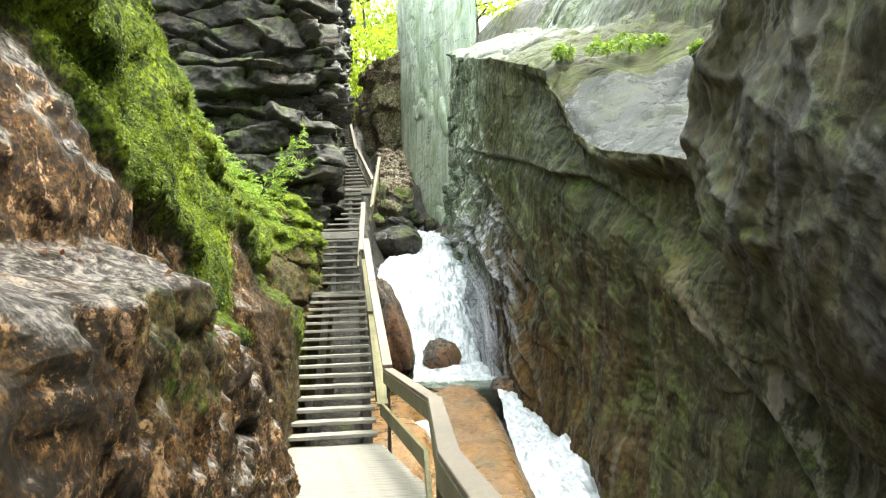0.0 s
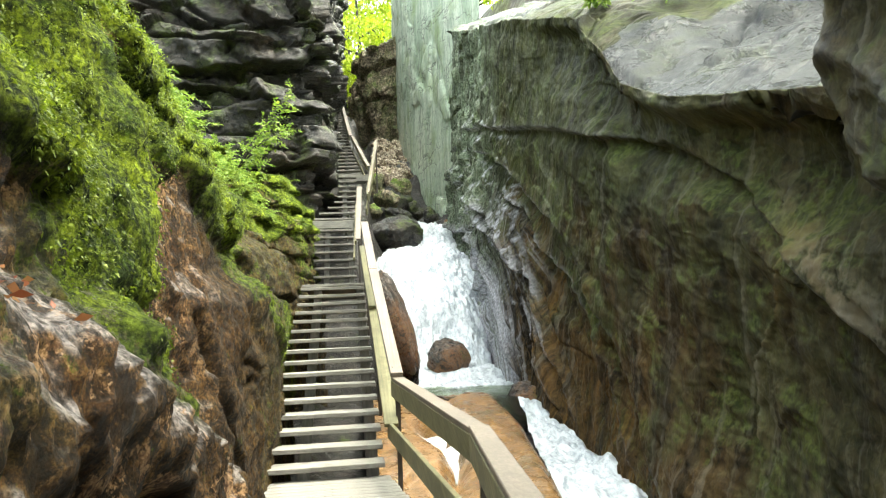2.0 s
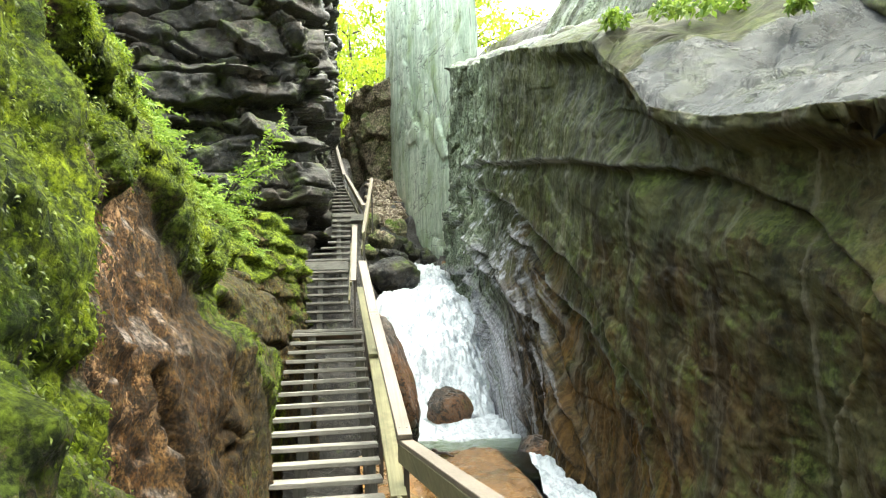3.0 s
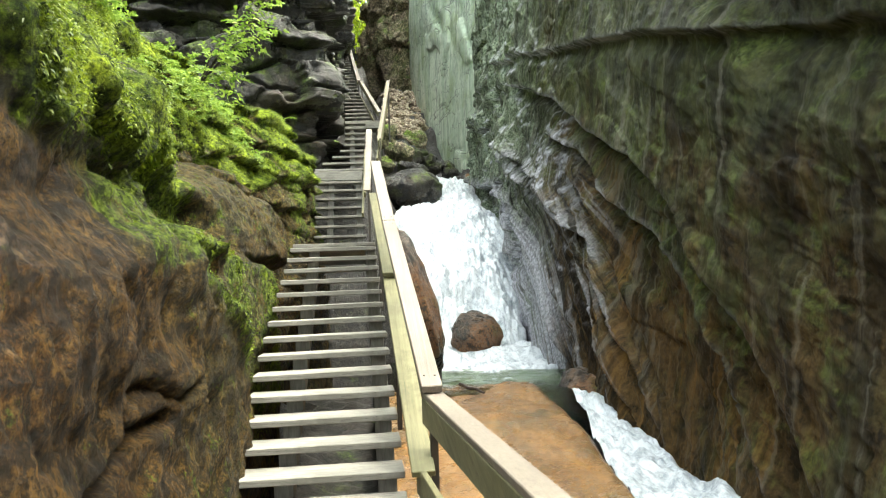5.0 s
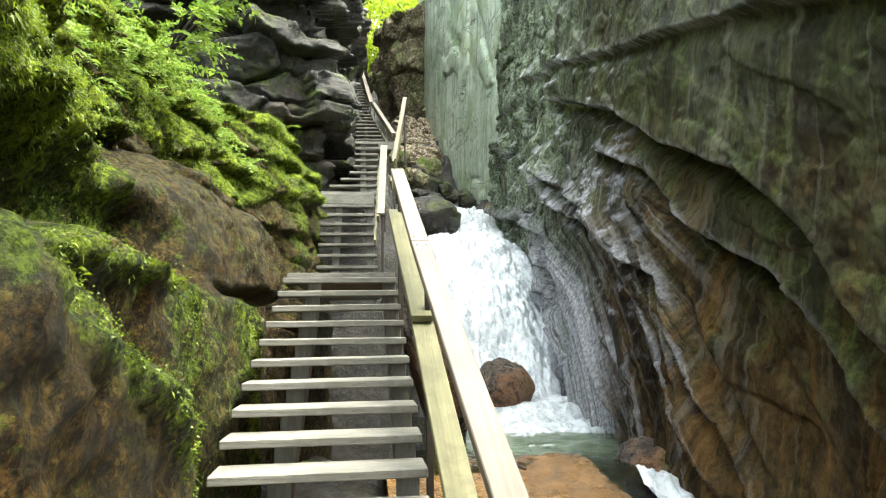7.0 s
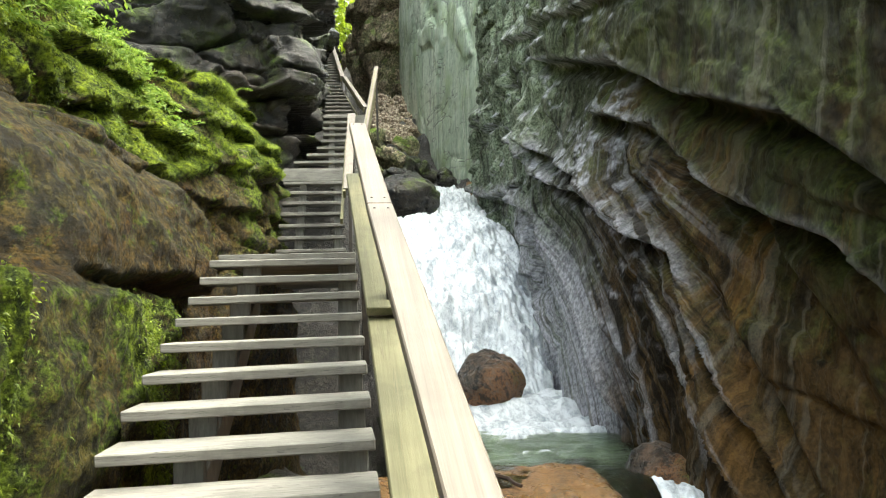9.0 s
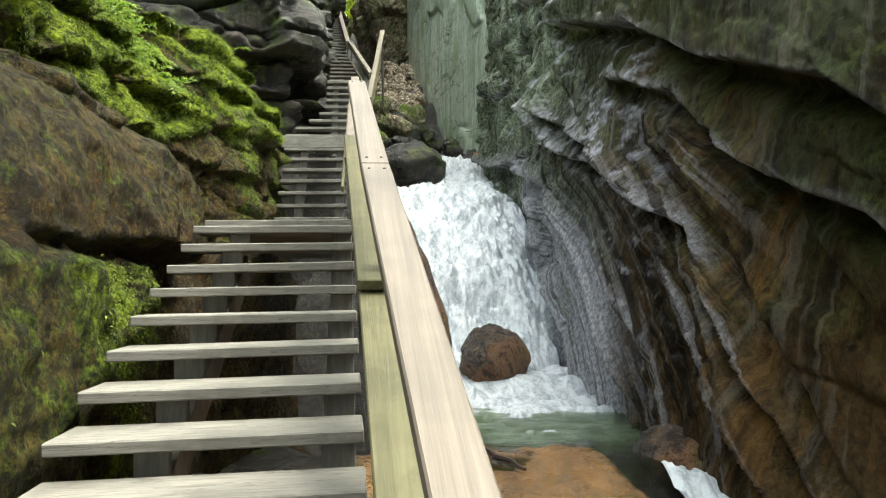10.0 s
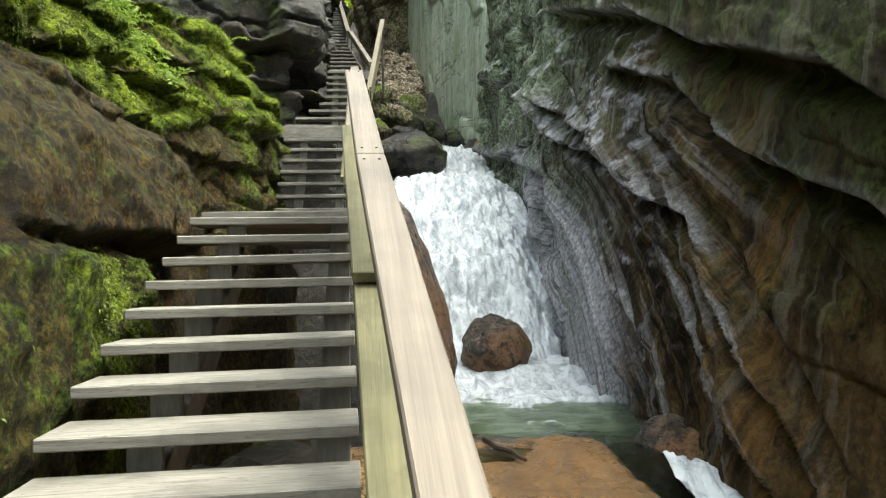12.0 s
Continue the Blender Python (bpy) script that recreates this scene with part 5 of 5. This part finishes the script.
# ---- handrails ----
def guard(name, label, runs, posts, cap_w=0.13, cap_t=0.04, board=0.13, middle=0.45, mid_h=0.14, post_len=1.3, mid_mat=None, side=-0.05):
    """A handrail: flat cap, board under it, a lower board and steel posts. runs: pairs of points on the cap's top line."""
    root = tagged(new(name), label, "handrail", kind="structure")
    for a, b in runs:
        a, b = Vector(a), Vector(b)
        down = Vector((0, 0, 1))
        part("cap", beam_bm(a - down * cap_t / 2, b - down * cap_t / 2, cap_w, cap_t, 0.005), M_RAIL, root)
        off = Vector((side, 0, 0))
        part("rail_board", beam_bm(a + off - down * (cap_t + board / 2), b + off - down * (cap_t + board / 2), 0.038, board, 0.004), M_GUARD, root)
        if middle:
            off = Vector((side - 0.05, 0, 0))
            part("lower_board", beam_bm(a + off - down * middle, b + off - down * middle, 0.04, mid_h, 0.004), M_GUARD, root)
    for x, y, z in posts:
        part("post", box_bm((0.045, 0.045, post_len), (x, y, z - post_len / 2), 0.004), M_STEEL, root)
    return root


def stair_rail():
    """The long handrail beside the lower stairs: a stout flat cap over a flat lower plank, on steel posts."""
    root = tagged(new("stair_handrail"), "tan wooden handrail along the stairs on steel posts", "handrail", kind="structure")
    a, b, c = Vector((0.42, 10.66, 1.02)), Vector((0.303, 13.7, 2.385)), Vector((0.245, 16.02, 3.42))
    gap = (b - a).normalized() * 0.007
    down = Vector((0, 0, 0.03))
    part("cap", beam_bm(a - down, b - gap - down, 0.136, 0.055, 0.006), M_RAIL, root)
    part("cap", beam_bm(b + gap - down, c - down, 0.134, 0.055, 0.006), M_RAIL, root)
    part("lower_plank", beam_bm((0.345, 10.62, 0.47), (0.29, 13.36, 1.76), 0.15, 0.045, 0.005), M_GUARD, root)
    part("lower_plank", beam_bm((0.285, 13.3, 1.80), (0.22, 16.0, 2.96), 0.15, 0.045, 0.005), M_GUARD, root)
    for x, y, z, long in [(0.43, 10.76, 1.0, 1.6), (0.335, 13.4, 2.2, 1.9), (0.27, 15.9, 3.33, 1.9)]:
        part("post", box_bm((0.05, 0.05, long), (x, y, z - 0.03 - long / 2), 0.004), M_STEEL, root)
    for p, q in ((a, b), (b, c)):
        for t in (0.035, 0.965):
            for off in (-0.035, 0.035):
                o = p.lerp(q, t)
                bolt = bmesh.new()
                bmesh.ops.create_cone(bolt, cap_ends=True, segments=8, radius1=0.008, radius2=0.006, depth=0.006)
                bmesh.ops.translate(bolt, vec=(o.x + off, o.y, o.z + 0.002), verts=bolt.verts)
                part("bolt", bolt, M_STEEL, root)
    return root


stair_rail()
guard("walkway_handrail", "tan wooden handrail along the boardwalk on steel posts",
      [((0.43, 10.8, 0.965), (0.72, 7.13, 0.85)), ((0.72, 7.22, 0.862), (0.5, 4.3, 0.82)), ((0.5, 4.32, 0.82), (0.52, -5.0, 0.82))],
      [(0.73, 7.2, 0.82), (0.52, 4.3, 0.78), (0.54, -1.0, 0.78)], board=0.17, middle=0.56, mid_h=0.18, side=-0.05)
guard("second_handrail", "pale handrail on the steep stairs", [((0.19, 20.9, 3.7), (0.3, 22.7, 5.32))], [(0.22, 21.0, 3.7), (0.3, 22.6, 5.2)], 0.13, 0.04, 0.12, 0.5, 0.1, 1.6)
guard("winding_handrail", "pale handrail turning with the winding steps", [((0.6, 25.4, 5.66), (1.0, 27.75, 7.86))], [(0.62, 25.5, 5.6), (0.98, 27.6, 7.6)], 0.1, 0.04, 0.26, 0.62, 0.24, 1.6, None, -0.01)
guard("fourth_handrail", "pale double handrail on the fourth stairs", [((0.78, 29.7, 7.4), (0.27, 34.2, 9.68))], [(0.77, 29.8, 7.3), (0.3, 34.1, 9.5)], 0.12, 0.05, 0.1, 0.5, 0.12, 1.2)
guard("far_handrail", "pale handrail on the far stairs", [((0.2, 34.4, 9.75), (-0.22, 42.4, 13.9))], [(0.18, 35, 9.9), (-0.02, 38.5, 11.8), (-0.2, 42, 13.6)], 0.14, 0.05, 0.14, 0.5, 0.12, 1.2)


def stick():
    bm = bmesh.new()
    a, b = Vector((1.5, 17.75, 0.15)), Vector((1.78, 17.1, 0.1))
    rings = []
    for i in range(7):
        c = a.lerp(b, i / 6) + Vector((0.015 * math.sin(i * 2), 0, 0.01 * math.cos(i * 1.7)))
        r = 0.03 - 0.002 * i
        rings.append([bm.verts.new(c + Vector((math.cos(k * 1.0472) * r, 0.3 * r * math.cos(k * 1.0472), math.sin(k * 1.0472) * r))) for k in range(6)])
    for p, q in zip(rings, rings[1:]):
        for k in range(6):
            bm.faces.new((p[k], p[(k + 1) % 6], q[(k + 1) % 6], q[k]))
    bm.faces.new(rings[0]), bm.faces.new(rings[-1][::-1])
    return tagged(part("driftwood_stick", bm, M_STICK), "dark wet broken stick lying on the orange rock", "stick")


stick()


# ---- plants ----
def blades_mesh(name, base, normal, length, width, mat, rng, droop=0.5, spread=0.7):
    """Many small bent leaves, each a pair of quads, growing from points along normals."""
    n = len(base)
    side = rng.normal(size=(n, 3))
    way = normal + spread * rng.normal(size=(n, 3))
    way /= np.linalg.norm(way, axis=1, keepdims=True)
    side -= way * np.sum(side * way, 1, keepdims=True)
    side /= np.linalg.norm(side, axis=1, keepdims=True)
    L = (length * rng.uniform(0.5, 1.3, n))[:, None]
    W = (width * rng.uniform(0.6, 1.2, n))[:, None]
    fall = np.array([0, 0, -1.0])
    p0 = base
    p1 = base + way * L * 0.5
    p2 = base + way * L * 0.95 + fall * L * droop
    V = np.stack([p0, p1 + side * W * 0.5, p1 - side * W * 0.5, p2], 1).reshape(-1, 3)
    me = bpy.data.meshes.new(name)
    me.vertices.add(len(V))
    me.vertices.foreach_set("co", V.reshape(-1).astype(np.float32))
    i = np.arange(n)[:, None] * 4
    tri = np.concatenate([i + [0, 1, 2], i + [1, 3, 2]], 1).reshape(-1, 3)
    me.loops.add(tri.size)
    me.loops.foreach_set("vertex_index", tri.reshape(-1).astype(np.int32))
    me.polygons.add(len(tri))
    me.polygons.foreach_set("loop_start", np.arange(0, tri.size, 3, dtype=np.int32))
    me.update(calc_edges=True)
    me.materials.append(mat)
    return me


def leaf_material(name, a, b, glow=0.45, patch=0.0):
    mat, nt, bsdf = material(name)
    n = Nodes(nt)
    tone = n.nt.nodes.new("ShaderNodeNewGeometry").outputs["Random Per Island"]
    col = n.mix(tone, a, b)
    if patch:
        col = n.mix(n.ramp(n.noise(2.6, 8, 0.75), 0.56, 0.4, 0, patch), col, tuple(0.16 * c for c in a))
    n.put(col, bsdf.inputs["Base Color"])
    bsdf.inputs["Roughness"].default_value = 0.55
    tr = nt.nodes.new("ShaderNodeBsdfTranslucent")
    n.put(col, tr.inputs[0])
    mx = nt.nodes.new("ShaderNodeMixShader")
    mx.inputs[0].default_value = glow
    nt.links.new(bsdf.outputs[0], mx.inputs[1])
    nt.links.new(tr.outputs[0], mx.inputs[2])
    nt.links.new(mx.outputs[0], nt.nodes["Material Output"].inputs[0])
    return mat


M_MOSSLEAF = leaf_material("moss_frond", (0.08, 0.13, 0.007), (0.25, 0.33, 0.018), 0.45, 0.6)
M_FERN = leaf_material("fern_leaf", (0.09, 0.17, 0.02), (0.27, 0.37, 0.055))
M_TREELEAF = leaf_material("sunlit_leaf", (0.2, 0.3, 0.015), (0.42, 0.5, 0.04), 0.6)


def moss_tufts():
    rng = np.random.default_rng(3)
    N = -normals_of(LEFT_P)
    N *= np.where(N[..., :1] < 0, -1, 1)
    y, z = LEFT_P[..., 1], LEFT_P[..., 2]
    w = (smooth(0.45, 0.75, LEFT_M) + 0.03 * smooth(0.34, 0.4, LEFT_M) * (y > 10.5)) * (y > 1.5) * (y < 24) * np.clip(np.gradient(y, axis=0), 0, 0.1)
    w = (w * (0.15 + smooth(-0.2, 0.4, fbm(LEFT_P * np.array([2.2, 3.4, 1.4]), 3, 221)))).reshape(-1)
    pick = rng.choice(len(w), 330000, p=w / w.sum())
    base = LEFT_P.reshape(-1, 3)[pick] + rng.normal(0, 0.015, (len(pick), 3))
    nor = N.reshape(-1, 3)[pick] + np.array([0, 0, 0.3])
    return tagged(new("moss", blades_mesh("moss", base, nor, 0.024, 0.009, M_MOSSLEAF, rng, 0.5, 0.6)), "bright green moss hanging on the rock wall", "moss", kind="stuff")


moss_tufts()


def leaf_litter():
    rng = np.random.default_rng(14)
    N = normals_of(LEFT_P)
    N *= np.where(N[..., 2:] < 0, -1, 1)
    y, z = LEFT_P[..., 1], LEFT_P[..., 2]
    w = ((N[..., 2] > 0.55) & (y > 2.6) & (y < 4.6) & (z > 1.5) & (z < 2.1)).reshape(-1).astype(float)
    pick = rng.choice(len(w), 60, p=w / w.sum())
    base = LEFT_P.reshape(-1, 3)[pick] + np.array([0, 0, 0.012])
    way = rng.normal(size=(60, 3)) * np.array([1, 1, 0.15])
    return tagged(new("fallen_leaves", blades_mesh("fallen_leaves", base, way, 0.042, 0.026, leaf_material("dead_leaf", (0.16, 0.035, 0.012), (0.3, 0.15, 0.05), 0.2), rng, 0.1, 0.1)), "red-brown fallen leaves on the rock ledge", "leaf litter", kind="stuff")


leaf_litter()


def fern_bank():
    rng = np.random.default_rng(5)
    N = -normals_of(LEFT_P)
    N *= np.where(N[..., :1] < 0, -1, 1)
    y, z = LEFT_P[..., 1], LEFT_P[..., 2]
    crest = np.interp(y, *LEFT_CREST)
    w = smooth(8.5, 10.5, y) * smooth(21, 18, y) * smooth(1.2, 0.2, crest - z) * (LEFT_P[..., 0] > -3.2) * smooth(-0.1, 0.35, vnoise(LEFT_P * 1.1, 231)) * np.clip(np.gradient(y, axis=0), 0, 0.1)
    w = w.reshape(-1)
    pick = rng.choice(len(w), 620, p=w / w.sum())
    bases, ways = [], []
    for p, nn in zip(LEFT_P.reshape(-1, 3)[pick], N.reshape(-1, 3)[pick]):
        d = nn + np.array([0.3, -0.2, 0.5]) + 0.5 * rng.normal(size=3)
        d /= np.linalg.norm(d)
        L = rng.uniform(0.15, 0.42)
        for t in np.linspace(0.12, 1, 18):
            c = p + d * L * t + np.array([0, 0, -0.5]) * L * t * t
            for s in (-1, 1):
                bases.append(c)
                ways.append(np.cross(d, [0, 0, 1]) * s + 0.4 * d)
    return tagged(new("fern_bank", blades_mesh("fern_bank", np.array(bases), np.array(ways), 0.07, 0.02, M_FERN, rng, 0.25, 0.2)), "ferns and leafy plants along the mossy crest", "ferns", kind="stuff")


fern_bank()


def leaf_cloud(rng, centre, size, count, gap=0.9):
    p = rng.normal(size=(count * 3, 3))
    p /= np.linalg.norm(p, axis=1, keepdims=True)
    p *= rng.uniform(0.35, 1.0, (len(p), 1)) ** 0.6
    keep = vnoise(p * 2.4 + centre[0], 241) + 0.5 * vnoise(p * 5 + centre[1], 242) > -0.25 * gap
    p = p[keep][:count]
    return p * np.array(size) + np.array(centre)


def tree(x, y, z, height, spread, seed, count=2600, leaf=0.3, low=0.35):
    rng = np.random.default_rng(seed)
    root = tagged(new("tree"), "broadleaf tree with sunlit yellow-green leaves", "tree", "trees on the rim")
    root.location = (x, y, z)
    top = Vector((rng.normal() * 0.4, rng.normal() * 0.4, height * 0.9))
    part("trunk", taper_bm([Vector((0, 0, -0.5)).lerp(top, t) + Vector((0.15 * math.sin(5 * t + seed), 0.15 * math.cos(4 * t), 0)) for t in np.linspace(0, 1, 8)], height * 0.022, 0.04), M_BARK, root)
    cloud = []
    for i in range(9):
        t = low + (1 - low) * (i + rng.uniform(0, 1)) / 9
        a = 2.4 * i + rng.uniform(-0.4, 0.4)
        reach = spread * (1.15 - t) * rng.uniform(0.8, 1.2) + 0.4
        start = top * t
        end = start + Vector((math.cos(a) * reach, math.sin(a) * reach, reach * 0.35))
        part("limb", taper_bm([start, start.lerp(end, 0.5) + Vector((0, 0, 0.1)), end], height * 0.008, 0.015, 5), M_BARK, root)
        cloud.append(leaf_cloud(rng, tuple(start.lerp(end, 0.75)), (spread * 0.45, spread * 0.45, spread * 0.26), count // 9))
    base = np.concatenate(cloud)
    crown = new("crown", blades_mesh("crown", base, rng.normal(size=base.shape), leaf, leaf * 0.6, M_TREELEAF, rng, 0.3))
    crown.parent = root
    return root


for i, (x, y, h, sp) in enumerate([(0.5, 80, 20, 7), (7, 82, 22, 7), (-6, 84, 22, 7), (13, 76, 20, 7), (-1.0, 64, 12, 4.5), (2.6, 62.5, 11, 4.5), (6.5, 59, 11, 4.5), (1.5, 72, 17, 5), (6, 72, 18, 5.5), (-3.5, 72, 16, 5), (11, 64, 14, 5)]):
    tree(x, y, float(bed_z(np.array(float(x)), np.array(float(y)))) - 0.3, h, sp, 300 + i, 4200 if y > 74 else 3400, 0.55 if y > 74 else 0.36, 0.05)
for i, (x, y, z, h, sp) in enumerate([(9.0, 26, 13.0, 8, 3), (9.8, 18, 10.5, 8, 3), (10.2, 12, 9.0, 8, 3), (-8.2, 4, 9.5, 9, 3)]):
    tree(x, y, z, h, sp, 330 + i, 2400, 0.2, 0.15)


def rim_trunk():
    root = tagged(new("bare_tree"), "dark straight tree trunk on the rim of the gorge", "tree")
    return part("trunk", taper_bm([(5.25, 35, 13.5), (5.3, 35, 17), (5.45, 35.1, 22), (5.5, 35, 28)], 0.26, 0.2, 10), M_BARK, root)


rim_trunk()


def ledge_plants():
    rng = np.random.default_rng(9)
    for x, y, z, r in [(4.6, 13.2, 6.55, 0.35), (5.2, 13.5, 6.75, 0.45), (5.9, 13.9, 6.95, 0.4), (6.6, 14.0, 6.85, 0.3), (6.2, 12.6, 6.35, 0.22), (4.1, 14.0, 6.75, 0.3)]:
        base = leaf_cloud(rng, (0, 0, 0), (0.8 * r, 0.8 * r, r * 0.4), 170)
        ob = new("seedling", blades_mesh("seedling", base, rng.normal(size=base.shape) + [0, 0, 0.6], 0.13, 0.075, M_FERN, rng, 0.3))
        ob.location = (x, y, z)
        tagged(ob, "bright green leafy seedling on the wet ledge", "plant", "seedlings on the ledge")


ledge_plants()


def sapling():
    root = tagged(new("sapling"), "thin leafy sapling leaning out from the mossy bank", "sapling")
    rng = np.random.default_rng(12)
    a = Vector((-1.75, 14.6, 4.1))
    base, ways = [], []
    for k in range(11):
        tip = a + Vector((rng.uniform(0.1, 0.85), rng.uniform(-0.5, 0.6), rng.uniform(-0.1, 1.5)))
        part("twig", taper_bm([a, a.lerp(tip, 0.5) + Vector((0, 0, 0.12)), tip], 0.013, 0.004, 5), M_BARK, root)
        for t in np.linspace(0.3, 1, 9):
            c = a.lerp(tip, t) + Vector((0, 0, 0.12 * (1 - abs(2 * t - 1))))
            d = Vector((rng.uniform(-0.2, 0.9), rng.uniform(-0.8, 0.3), rng.uniform(-0.2, 0.4))).normalized()
            for u in np.linspace(0.02, 0.22, 5):
                for side in (-1, 1):
                    base.append(np.array(c + d * u + Vector((0, 0, -0.8 * u * u))))
                    ways.append(np.array(d * 0.6 + d.cross(Vector((0, 0, 1))) * side))
    ob = new("leaves", blades_mesh("leaves", np.array(base), np.array(ways), 0.085, 0.035, M_FERN, rng, 0.2, 0.2))
    ob.parent = root


sapling()
